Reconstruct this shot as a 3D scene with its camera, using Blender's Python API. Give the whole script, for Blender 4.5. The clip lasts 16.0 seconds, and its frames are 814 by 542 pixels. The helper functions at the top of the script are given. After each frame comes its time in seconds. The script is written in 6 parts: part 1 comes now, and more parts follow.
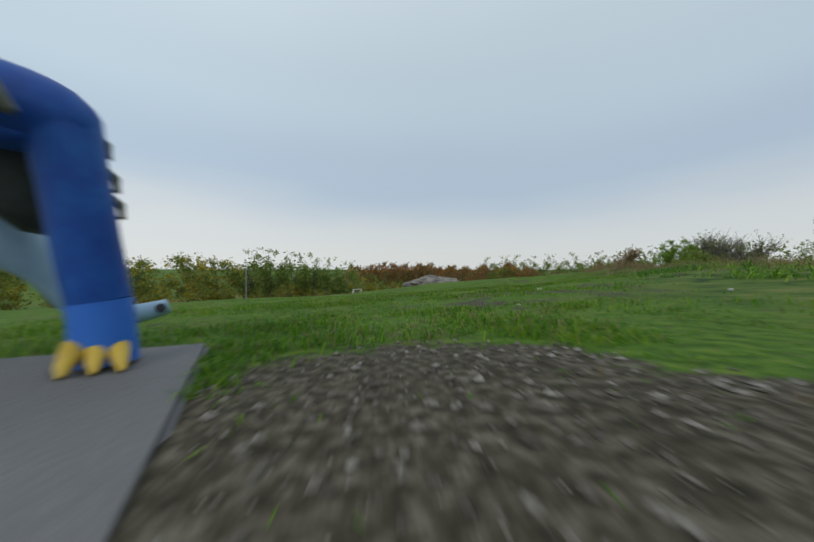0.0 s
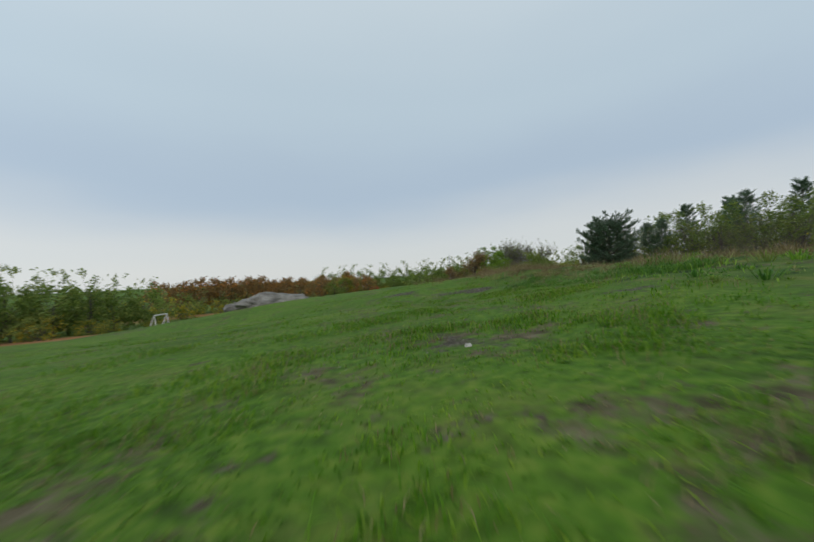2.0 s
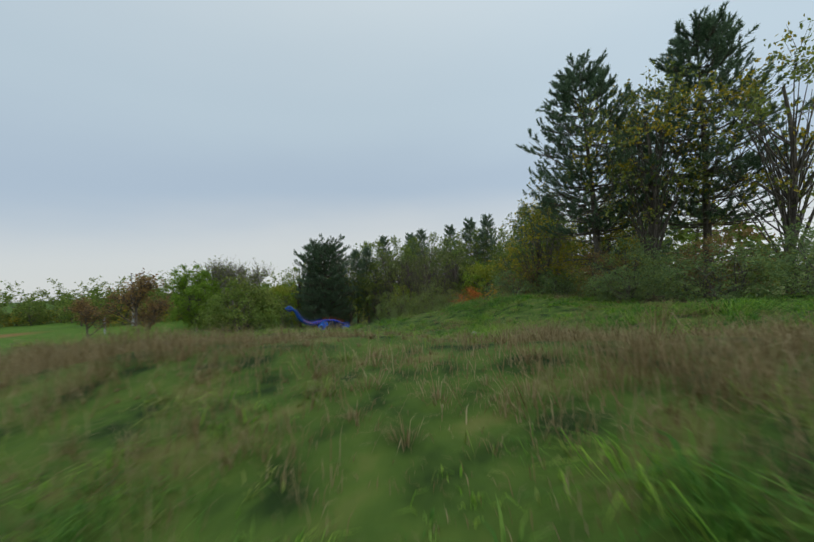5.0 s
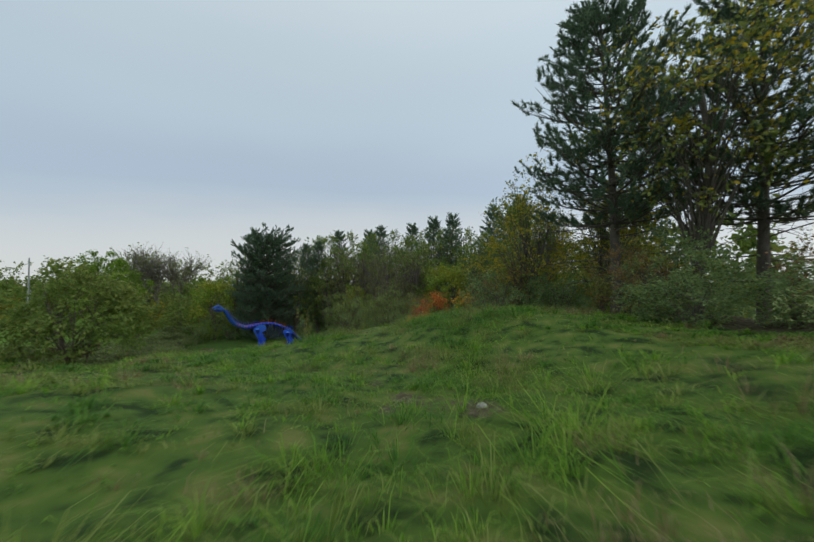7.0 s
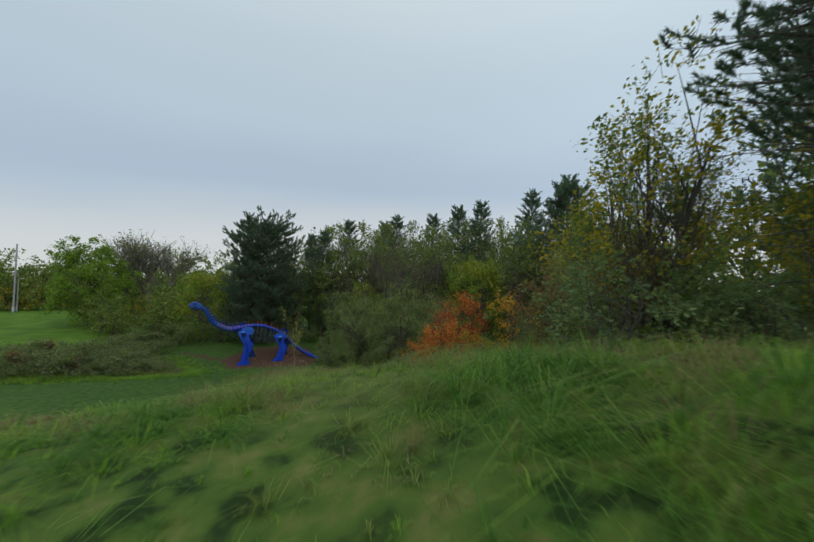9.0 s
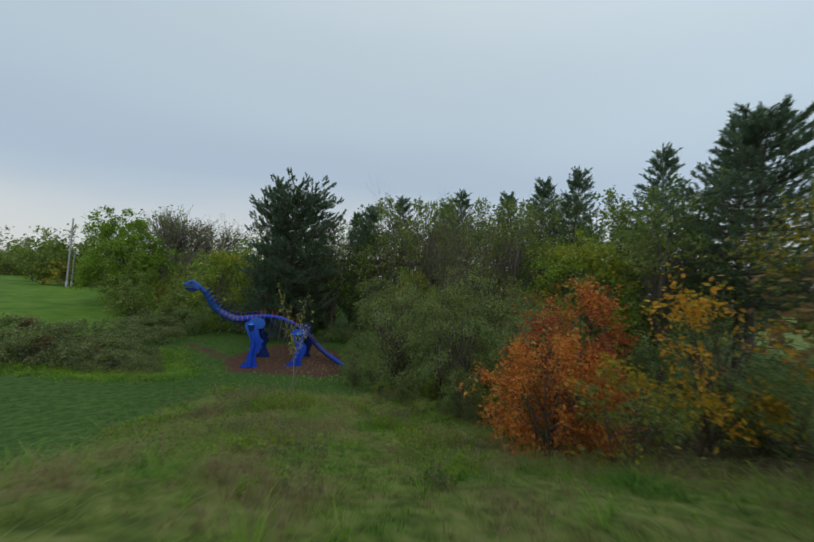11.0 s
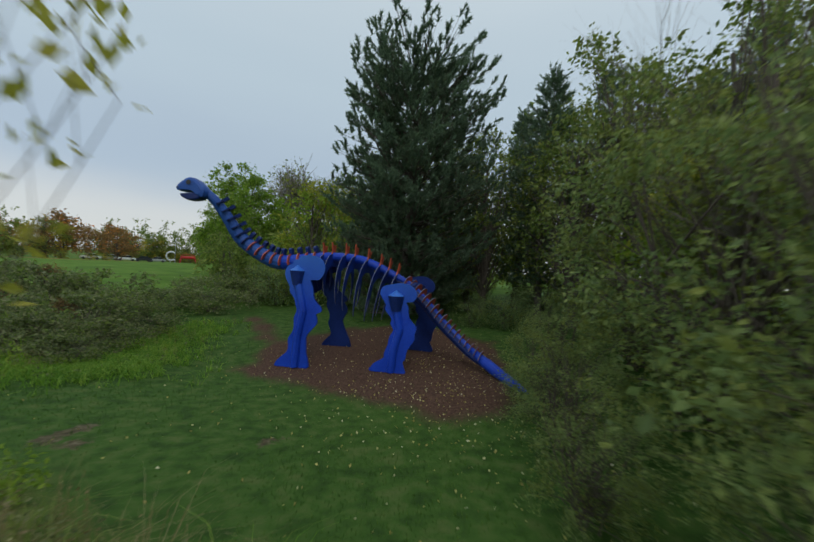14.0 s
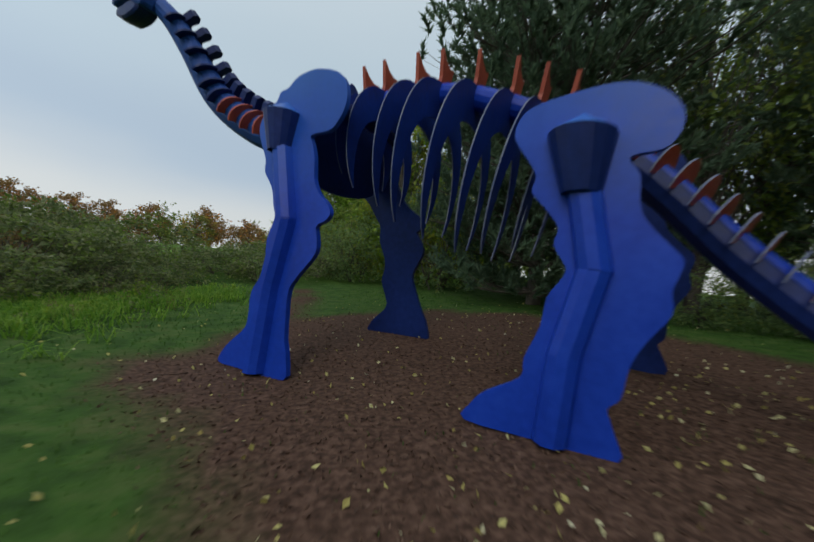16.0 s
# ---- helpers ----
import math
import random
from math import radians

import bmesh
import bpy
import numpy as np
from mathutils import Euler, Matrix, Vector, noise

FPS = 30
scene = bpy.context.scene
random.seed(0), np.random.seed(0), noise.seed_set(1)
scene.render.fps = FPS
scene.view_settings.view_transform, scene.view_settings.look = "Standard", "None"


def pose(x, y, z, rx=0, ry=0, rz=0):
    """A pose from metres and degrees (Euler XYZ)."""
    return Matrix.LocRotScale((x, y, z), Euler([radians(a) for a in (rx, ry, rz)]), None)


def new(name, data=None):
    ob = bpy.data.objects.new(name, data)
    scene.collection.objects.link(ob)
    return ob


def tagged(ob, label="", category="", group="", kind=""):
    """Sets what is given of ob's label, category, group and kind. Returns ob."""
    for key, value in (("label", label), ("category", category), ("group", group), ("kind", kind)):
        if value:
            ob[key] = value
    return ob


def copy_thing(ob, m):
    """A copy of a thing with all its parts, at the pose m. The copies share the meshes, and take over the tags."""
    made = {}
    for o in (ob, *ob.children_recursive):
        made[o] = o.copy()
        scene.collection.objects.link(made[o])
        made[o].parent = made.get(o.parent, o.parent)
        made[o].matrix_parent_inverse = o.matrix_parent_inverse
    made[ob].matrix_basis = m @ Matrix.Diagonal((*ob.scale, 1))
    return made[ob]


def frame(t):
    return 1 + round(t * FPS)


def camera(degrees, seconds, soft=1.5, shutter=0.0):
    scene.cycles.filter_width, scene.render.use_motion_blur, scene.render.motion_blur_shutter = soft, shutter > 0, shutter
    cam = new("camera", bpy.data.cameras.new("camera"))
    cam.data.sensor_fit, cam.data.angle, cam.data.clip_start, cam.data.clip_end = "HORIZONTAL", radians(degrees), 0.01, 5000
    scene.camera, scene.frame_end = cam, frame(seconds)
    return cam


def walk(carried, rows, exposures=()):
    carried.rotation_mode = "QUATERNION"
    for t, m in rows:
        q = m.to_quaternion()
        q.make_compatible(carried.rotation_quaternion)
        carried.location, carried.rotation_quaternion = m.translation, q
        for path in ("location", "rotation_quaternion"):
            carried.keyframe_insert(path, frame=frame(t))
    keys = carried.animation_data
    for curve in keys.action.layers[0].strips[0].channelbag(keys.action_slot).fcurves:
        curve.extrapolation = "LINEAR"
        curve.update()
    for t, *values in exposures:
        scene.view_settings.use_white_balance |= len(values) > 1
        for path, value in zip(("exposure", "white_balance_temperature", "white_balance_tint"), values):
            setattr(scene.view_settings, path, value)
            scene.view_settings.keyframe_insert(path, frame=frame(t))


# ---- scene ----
cam = camera(97.6, 16.0, soft=1.6, shutter=0.34)
PATH = [
    (0.0, 0.000, 0.000, 0.000, -0.38, -0.09, 0.00),
    (0.5, -0.092, 1.287, -0.031, -0.06, 0.66, -4.57),
    (1, -0.134, 2.575, -0.045, 0.21, 1.21, -10.17),
    (1.5, -0.083, 3.901, -0.001, 0.45, 1.88, -17.55),
    (2, 0.187, 5.160, 0.038, 0.72, 2.67, -25.93),
    (2.5, 0.671, 6.305, 0.117, 0.97, 3.03, -34.68),
    (3, 1.392, 7.348, 0.225, 1.22, 3.29, -43.14),
    (3.5, 2.352, 8.260, 0.360, 1.46, 3.31, -51.16),
    (4, 3.464, 9.028, 0.490, 1.60, 3.30, -58.52),
    (4.5, 4.784, 9.616, 0.585, 1.73, 3.13, -64.62),
    (5, 6.167, 10.137, 0.645, 1.81, 2.74, -69.22),
    (5.5, 7.591, 10.628, 0.670, 1.82, 2.19, -72.45),
    (6, 9.086, 11.092, 0.650, 1.83, 1.56, -74.51),
    (6.5, 10.680, 11.532, 0.595, 1.87, 0.91, -75.57),
    (7, 12.403, 11.951, 0.538, 2.00, 0.30, -75.83),
    (7.5, 14.365, 12.388, 0.594, 2.14, -0.15, -75.44),
    (8, 16.755, 12.969, 0.571, 2.03, -0.35, -74.56),
    (8.5, 19.029, 13.605, 0.455, 1.98, -0.69, -73.77),
    (9, 21.191, 14.265, 0.270, 2.03, -1.23, -72.92),
    (9.5, 23.431, 14.994, 0.031, 2.09, -1.93, -71.73),
    (10, 25.937, 15.837, -0.250, 2.13, -2.75, -69.90),
    (10.5, 28.900, 16.836, -0.561, 2.07, -3.65, -67.13),
    (11, 32.394, 18.064, -0.929, 1.78, -4.34, -63.23),
    (11.5, 35.799, 19.374, -1.302, 1.19, -4.79, -58.49),
    (12, 38.973, 21.276, -2.014, 0.86, -4.96, -53.95),
    (12.5, 41.800, 23.408, -2.783, 0.58, -4.86, -49.62),
    (13, 44.125, 25.470, -3.407, 0.01, -4.09, -45.91),
    (13.5, 46.085, 27.615, -4.223, -0.23, -3.81, -42.24),
    (14, 47.885, 29.683, -5.025, -0.43, -3.53, -38.57),
    (14.5, 49.467, 31.621, -5.674, -0.24, -4.02, -34.64),
    (15, 50.843, 33.397, -6.256, -0.22, -4.52, -30.13),
    (15.5, 51.989, 35.189, -6.821, -0.32, -5.00, -25.26),
    (16, 52.877, 37.028, -7.267, -0.43, -5.45, -20.55),
]
walk(cam, [(t, pose(x, y, z, 90 + pitch, roll, yaw)) for t, x, y, z, pitch, roll, yaw in PATH])

# ---- world, sun ----
world = bpy.data.worlds.new("world")
scene.world = world
world.use_nodes = True
wn, wl = world.node_tree.nodes, world.node_tree.links
wn.clear()
SUN_ELEV, SUN_ROT = radians(38), radians(215)
sky = wn.new("ShaderNodeTexSky")
sky.sky_type, sky.sun_disc, sky.sun_elevation, sky.sun_rotation = "NISHITA", False, SUN_ELEV, SUN_ROT
sky_bg = wn.new("ShaderNodeBackground")
sky_bg.inputs["Strength"].default_value = 0.1
wl.new(sky.outputs[0], sky_bg.inputs["Color"])
# overcast cloud deck: brightness by height above the horizon, broken by wide soft noise
tc = wn.new("ShaderNodeTexCoord")
stretch = wn.new("ShaderNodeMapping")
stretch.inputs["Scale"].default_value = (1.0, 1.0, 3.5)
wl.new(tc.outputs["Generated"], stretch.inputs["Vector"])
cn = wn.new("ShaderNodeTexNoise")
cn.inputs["Scale"].default_value, cn.inputs["Detail"].default_value, cn.inputs["Roughness"].default_value = 1.1, 4.0, 0.45
wl.new(stretch.outputs[0], cn.inputs["Vector"])
sep = wn.new("ShaderNodeSeparateXYZ")
wl.new(tc.outputs["Generated"], sep.inputs[0])
bend = wn.new("ShaderNodeMath")
bend.operation, bend.inputs[1].default_value = "MULTIPLY_ADD", 0.20
wl.new(cn.outputs[0], bend.inputs[0])
shift = wn.new("ShaderNodeMath")
shift.operation, shift.inputs[1].default_value = "SUBTRACT", 0.10
wl.new(sep.outputs["Z"], shift.inputs[0])
wl.new(shift.outputs[0], bend.inputs[2])
cr = wn.new("ShaderNodeValToRGB")
cr.color_ramp.interpolation = "EASE"
stops = [(0.0, (0.66, 0.685, 0.68)), (0.10, (0.63, 0.665, 0.675)), (0.24, (0.43, 0.53, 0.635)), (0.42, (0.50, 0.61, 0.69)), (0.75, (0.63, 0.72, 0.77)), (1.0, (0.70, 0.76, 0.79))]
while len(cr.color_ramp.elements) < len(stops):
    cr.color_ramp.elements.new(0.5)
for el, (at_, c_) in zip(cr.color_ramp.elements, stops):
    el.position, el.color = at_, (*c_, 1)
wl.new(bend.outputs[0], cr.inputs[0])
cloud_bg = wn.new("ShaderNodeBackground")
wl.new(cr.outputs[0], cloud_bg.inputs["Color"])
# the deck is thicker, and darker, towards the north-east
lobe = wn.new("ShaderNodeVectorMath")
lobe.operation = "DOT_PRODUCT"
lobe.inputs[1].default_value = Vector((0.56, 0.78, 0.28)).normalized()
wl.new(tc.outputs["Generated"], lobe.inputs[0])
deck = wn.new("ShaderNodeMapRange")
deck.interpolation_type = "SMOOTHSTEP"
deck.inputs[1].default_value, deck.inputs[2].default_value, deck.inputs[3].default_value, deck.inputs[4].default_value = 0.25, 1.0, 1.12, 0.99
wl.new(lobe.outputs["Value"], deck.inputs[0])
wl.new(deck.outputs[0], cloud_bg.inputs["Strength"])
wmix = wn.new("ShaderNodeMixShader")
wmix.inputs[0].default_value = 0.93
wl.new(sky_bg.outputs[0], wmix.inputs[1])
wl.new(cloud_bg.outputs[0], wmix.inputs[2])
wout = wn.new("ShaderNodeOutputWorld")
wl.new(wmix.outputs[0], wout.inputs["Surface"])

sun_data = bpy.data.lights.new("sun", "SUN")
sun_data.energy, sun_data.angle, sun_data.color = 0.7, radians(25), (1.0, 0.96, 0.9)
sun = new("sun", sun_data)
sun_dir = Vector((math.sin(SUN_ROT) * math.cos(SUN_ELEV), math.cos(SUN_ROT) * math.cos(SUN_ELEV), math.sin(SUN_ELEV)))
sun.matrix_world = Matrix.Translation((0, 0, 60)) @ sun_dir.to_track_quat("Z", "Y").to_matrix().to_4x4()


# ---- materials ----
def ramp_node(nodes, cols):
    r = nodes.new("ShaderNodeValToRGB")
    while len(r.color_ramp.elements) < len(cols):
        r.color_ramp.elements.new(0.5)
    for k, (el, c) in enumerate(zip(r.color_ramp.elements, cols)):
        el.position, el.color = k / max(1, len(cols) - 1), (*c, 1)
    return r


def surface(name, cols, scale=4.0, rough=0.8, bump=0.2, fine=40.0, metal=0.0, spread=0.35):
    """Two scales of noise drive the colour between cols, a fine noise the relief."""
    m = bpy.data.materials.new(name)
    m.use_nodes = True
    n, l = m.node_tree.nodes, m.node_tree.links
    p = n["Principled BSDF"]
    p.inputs["Roughness"].default_value, p.inputs["Metallic"].default_value = rough, metal
    co = n.new("ShaderNodeTexCoord")
    big, small = n.new("ShaderNodeTexNoise"), n.new("ShaderNodeTexNoise")
    big.inputs["Scale"].default_value, small.inputs["Scale"].default_value = scale, fine
    big.inputs["Detail"].default_value, small.inputs["Detail"].default_value = 5, 4
    for t_ in (big, small):
        l.new(co.outputs["Object"], t_.inputs["Vector"])
    mix = n.new("ShaderNodeMix")
    mix.inputs[0].default_value = spread
    l.new(big.outputs[0], mix.inputs[2])
    l.new(small.outputs[0], mix.inputs[3])
    wide = n.new("ShaderNodeMapRange")
    wide.inputs[1].default_value, wide.inputs[2].default_value = 0.3, 0.7
    l.new(mix.outputs[0], wide.inputs[0])
    r = ramp_node(n, cols)
    l.new(wide.outputs[0], r.inputs[0])
    l.new(r.outputs[0], p.inputs["Base Color"])
    rr = n.new("ShaderNodeMapRange")
    rr.inputs[3].default_value, rr.inputs[4].default_value = max(0.05, rough - 0.12), min(1, rough + 0.12)
    l.new(small.outputs[0], rr.inputs[0])
    l.new(rr.outputs[0], p.inputs["Roughness"])
    if bump:
        b = n.new("ShaderNodeBump")
        b.inputs["Strength"].default_value, b.inputs["Distance"].default_value = bump, 0.03
        l.new(small.outputs[0], b.inputs["Height"])
        l.new(b.outputs[0], p.inputs["Normal"])
    return m


def foliage(name, cols, rough=0.6, thin=0.5):
    """Every leaf, needle or blade takes its own colour out of cols; light passes through in part."""
    m = bpy.data.materials.new(name)
    m.use_nodes = True
    n, l = m.node_tree.nodes, m.node_tree.links
    p = n["Principled BSDF"]
    p.inputs["Roughness"].default_value = rough
    p.inputs["Specular IOR Level"].default_value = 0.4
    g, co, no = n.new("ShaderNodeNewGeometry"), n.new("ShaderNodeTexCoord"), n.new("ShaderNodeTexNoise")
    no.inputs["Scale"].default_value = 0.9
    l.new(co.outputs["Object"], no.inputs["Vector"])
    mx = n.new("ShaderNodeMix")
    mx.inputs[0].default_value = 0.5
    l.new(g.outputs["Random Per Island"], mx.inputs[2])
    l.new(no.outputs[0], mx.inputs[3])
    wide = n.new("ShaderNodeMapRange")
    wide.inputs[1].default_value, wide.inputs[2].default_value = 0.15, 0.85
    l.new(mx.outputs[0], wide.inputs[0])
    r = ramp_node(n, cols)
    l.new(wide.outputs[0], r.inputs[0])
    l.new(r.outputs[0], p.inputs["Base Color"])
    tr = n.new("ShaderNodeBsdfTranslucent")
    l.new(r.outputs[0], tr.inputs["Color"])
    ms = n.new("ShaderNodeMixShader")
    ms.inputs[0].default_value = thin
    l.new(p.outputs[0], ms.inputs[1])
    l.new(tr.outputs[0], ms.inputs[2])
    l.new(ms.outputs[0], n["Material Output"].inputs["Surface"])
    return m


BARK = surface("bark", [(0.05, 0.042, 0.034), (0.11, 0.093, 0.075), (0.17, 0.145, 0.12)], 3, 0.9, 0.8, 30)
BARK_PALE = surface("bark_pale", [(0.10, 0.09, 0.075), (0.20, 0.18, 0.155), (0.28, 0.26, 0.23)], 3, 0.9, 0.5, 30)
TWIG = surface("twig", [(0.07, 0.055, 0.04), (0.14, 0.115, 0.09)], 3, 0.9, 0.2, 20)
NEEDLE = foliage("needles", [(0.085, 0.14, 0.09), (0.13, 0.20, 0.12), (0.20, 0.28, 0.15)], 0.5, 0.6)
LEAF_GREEN = foliage("green_leaves", [(0.09, 0.145, 0.03), (0.16, 0.24, 0.045), (0.27, 0.345, 0.065)])
LEAF_BRIGHT = foliage("bright_green_leaves", [(0.11, 0.20, 0.02), (0.21, 0.34, 0.03), (0.36, 0.47, 0.06)])
LEAF_LIME = foliage("lime_green_leaves", [(0.11, 0.215, 0.022), (0.20, 0.34, 0.035), (0.34, 0.46, 0.06)], 0.55, 0.55)
LEAF_BRAMBLE = foliage("bramble_leaves", [(0.075, 0.105, 0.045), (0.17, 0.215, 0.08), (0.36, 0.36, 0.18)], 0.5, 0.5)
LEAF_DARK = foliage("dark_green_leaves", [(0.11, 0.175, 0.075), (0.20, 0.30, 0.11), (0.34, 0.43, 0.15)], 0.5, 0.6)
LEAF_OLIVE = foliage("olive_leaves", [(0.11, 0.145, 0.035), (0.20, 0.25, 0.055), (0.36, 0.40, 0.09)])
LEAF_YELLOW = foliage("yellow_leaves", [(0.20, 0.20, 0.02), (0.42, 0.34, 0.03), (0.66, 0.46, 0.04)])
LEAF_LIME_YELLOW = foliage("lime_yellow_leaves", [(0.30, 0.32, 0.04), (0.45, 0.45, 0.06), (0.60, 0.52, 0.10)])
LEAF_CHARTREUSE = foliage("yellow_green_leaves", [(0.15, 0.20, 0.025), (0.29, 0.33, 0.035), (0.46, 0.45, 0.06)])
LEAF_DOGWOOD = foliage("dogwood_leaves", [(0.12, 0.185, 0.07), (0.23, 0.325, 0.105), (0.42, 0.49, 0.16)], 0.5, 0.6)
LEAF_GOLD = foliage("gold_leaves", [(0.22, 0.22, 0.02), (0.42, 0.36, 0.03), (0.62, 0.48, 0.05)], 0.6, 0.6)
LEAF_ORANGE = foliage("orange_leaves", [(0.40, 0.15, 0.035), (0.68, 0.26, 0.05), (0.82, 0.42, 0.08)])
LEAF_AMBER = foliage("amber_leaves", [(0.55, 0.27, 0.03), (0.75, 0.40, 0.04), (0.85, 0.52, 0.07)], 0.55, 0.6)
LEAF_RED = foliage("red_leaves", [(0.22, 0.055, 0.03), (0.42, 0.10, 0.04), (0.50, 0.17, 0.05)])
LEAF_RUST = foliage("rust_leaves", [(0.16, 0.10, 0.045), (0.28, 0.17, 0.065), (0.38, 0.26, 0.09)])
GRASS = foliage("lawn_blades", [(0.05, 0.13, 0.010), (0.11, 0.255, 0.015), (0.28, 0.39, 0.038)], 0.55, 0.5)
GRASS_DRY = foliage("dry_blades", [(0.13, 0.10, 0.04), (0.24, 0.18, 0.085), (0.40, 0.33, 0.19)], 0.6, 0.3)
GRASS_LONG = foliage("meadow_blades", [(0.075, 0.18, 0.02), (0.17, 0.345, 0.033), (0.38, 0.52, 0.09)], 0.55, 0.5)
CONCRETE = surface("concrete", [(0.10, 0.10, 0.105), (0.14, 0.14, 0.145), (0.19, 0.185, 0.18)], 1.2, 0.75, 0.25, 60)
STONE = surface("grey_stone", [(0.06, 0.055, 0.045), (0.17, 0.155, 0.135), (0.34, 0.32, 0.29)], 2.6, 0.85, 0.8, 14)
PALE_STONE = surface("pale_stone", [(0.26, 0.24, 0.21), (0.42, 0.40, 0.36), (0.58, 0.56, 0.52)], 9, 0.85, 0.5, 40)
PEBBLE = foliage("gravel_pebbles", [(0.05, 0.042, 0.034), (0.14, 0.122, 0.104), (0.36, 0.34, 0.31)], 0.8, 0.0)
BLUE = surface("royal_blue_paint", [(0.006, 0.034, 0.31), (0.010, 0.050, 0.43), (0.016, 0.072, 0.52)], 0.8, 0.36, 0.05, 12)


def top_lit_blue():
    """Royal blue with sky light put into the colour: a lighter blue towards the top."""
    mt = surface("top_lit_blue_paint", [(0.006, 0.034, 0.31), (0.010, 0.050, 0.43), (0.016, 0.072, 0.52)], 0.8, 0.36, 0.05, 12)
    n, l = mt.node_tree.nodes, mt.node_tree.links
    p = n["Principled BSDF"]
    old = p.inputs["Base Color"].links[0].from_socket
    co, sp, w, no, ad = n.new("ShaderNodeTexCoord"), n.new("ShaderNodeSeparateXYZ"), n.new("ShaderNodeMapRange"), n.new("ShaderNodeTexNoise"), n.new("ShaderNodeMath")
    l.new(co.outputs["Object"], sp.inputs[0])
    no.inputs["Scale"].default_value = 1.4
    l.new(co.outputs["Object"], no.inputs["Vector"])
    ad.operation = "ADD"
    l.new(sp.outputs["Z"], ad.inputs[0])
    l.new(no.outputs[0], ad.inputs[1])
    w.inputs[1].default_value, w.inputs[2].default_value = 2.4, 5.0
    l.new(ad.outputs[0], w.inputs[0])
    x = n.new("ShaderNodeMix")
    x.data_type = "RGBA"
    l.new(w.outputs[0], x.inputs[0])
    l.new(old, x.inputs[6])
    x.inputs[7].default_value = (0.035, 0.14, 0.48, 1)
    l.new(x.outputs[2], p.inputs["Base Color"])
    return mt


BLUE_TOP_LIT = top_lit_blue()
DEEP_BLUE = surface("deep_blue_paint", [(0.014, 0.055, 0.24), (0.022, 0.08, 0.32), (0.034, 0.11, 0.40)], 1.5, 0.5, 0.08, 14)
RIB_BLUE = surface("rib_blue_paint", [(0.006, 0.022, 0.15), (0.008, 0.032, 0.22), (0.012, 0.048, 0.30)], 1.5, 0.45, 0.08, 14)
SCULPT_BLUE = surface("brushed_blue_paint", [(0.006, 0.035, 0.20), (0.010, 0.07, 0.31), (0.02, 0.13, 0.42)], 3.0, 0.5, 0.08, 22)
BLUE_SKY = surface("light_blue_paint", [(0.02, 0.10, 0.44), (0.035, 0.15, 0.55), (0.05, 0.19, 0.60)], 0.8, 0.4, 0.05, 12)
# navy paint; on the far legs and tail underside it stands for shade
NAVY_AND_SHADE = surface("navy_and_shade_paint", [(0.006, 0.015, 0.075), (0.009, 0.024, 0.13), (0.014, 0.036, 0.19)], 0.9, 0.42, 0.05, 12)
ORANGE_PAINT = surface("orange_red_paint", [(0.30, 0.05, 0.03), (0.42, 0.075, 0.035), (0.48, 0.10, 0.05)], 2, 0.45, 0.05, 14)
EDGE = surface("worn_plate_edge", [(0.05, 0.08, 0.20), (0.13, 0.15, 0.24), (0.24, 0.25, 0.28)], 3, 0.6, 0.1, 20)
PALE_BLUE = surface("pale_blue_paint", [(0.22, 0.38, 0.55), (0.32, 0.48, 0.64), (0.40, 0.55, 0.70)], 2, 0.5, 0.1, 20)
GREY_GREEN = surface("grey_green_paint", [(0.06, 0.07, 0.05), (0.10, 0.11, 0.08), (0.15, 0.15, 0.11)], 6, 0.6, 0.3, 30)
YELLOW_PAINT = surface("yellow_paint", [(0.42, 0.27, 0.03), (0.55, 0.37, 0.04), (0.62, 0.44, 0.07)], 6, 0.5, 0.1, 30)
WHITE_PAINT = surface("white_paint", [(0.55, 0.55, 0.54), (0.72, 0.72, 0.70)], 3, 0.5, 0.1, 20)
RED_PAINT = surface("red_paint", [(0.40, 0.02, 0.02), (0.55, 0.035, 0.03)], 2, 0.45, 0.05, 15)
GALV = surface("galvanised_steel", [(0.28, 0.29, 0.30), (0.42, 0.43, 0.44)], 2, 0.5, 0.1, 20, 0.6)
BLACK = surface("black_paint", [(0.012, 0.012, 0.016), (0.03, 0.03, 0.035)], 4, 0.5, 0.1, 20)
LITTER = foliage("fallen_leaves", [(0.30, 0.22, 0.06), (0.55, 0.50, 0.16), (0.75, 0.73, 0.55)], 0.7, 0.2)
GRASS_FIELD = foliage("field_blades", [(0.028, 0.078, 0.010), (0.055, 0.138, 0.018), (0.115, 0.20, 0.03)], 0.5, 0.3)
CHIPS = foliage("bark_chips", [(0.045, 0.025, 0.017), (0.096, 0.053, 0.036), (0.19, 0.115, 0.08)], 0.9, 0.0)

for mt in (BLUE, BLUE_TOP_LIT, DEEP_BLUE, RIB_BLUE, SCULPT_BLUE, NAVY_AND_SHADE, BLUE_SKY):
    mt.node_tree.nodes["Principled BSDF"].inputs["Specular IOR Level"].default_value = 0.25


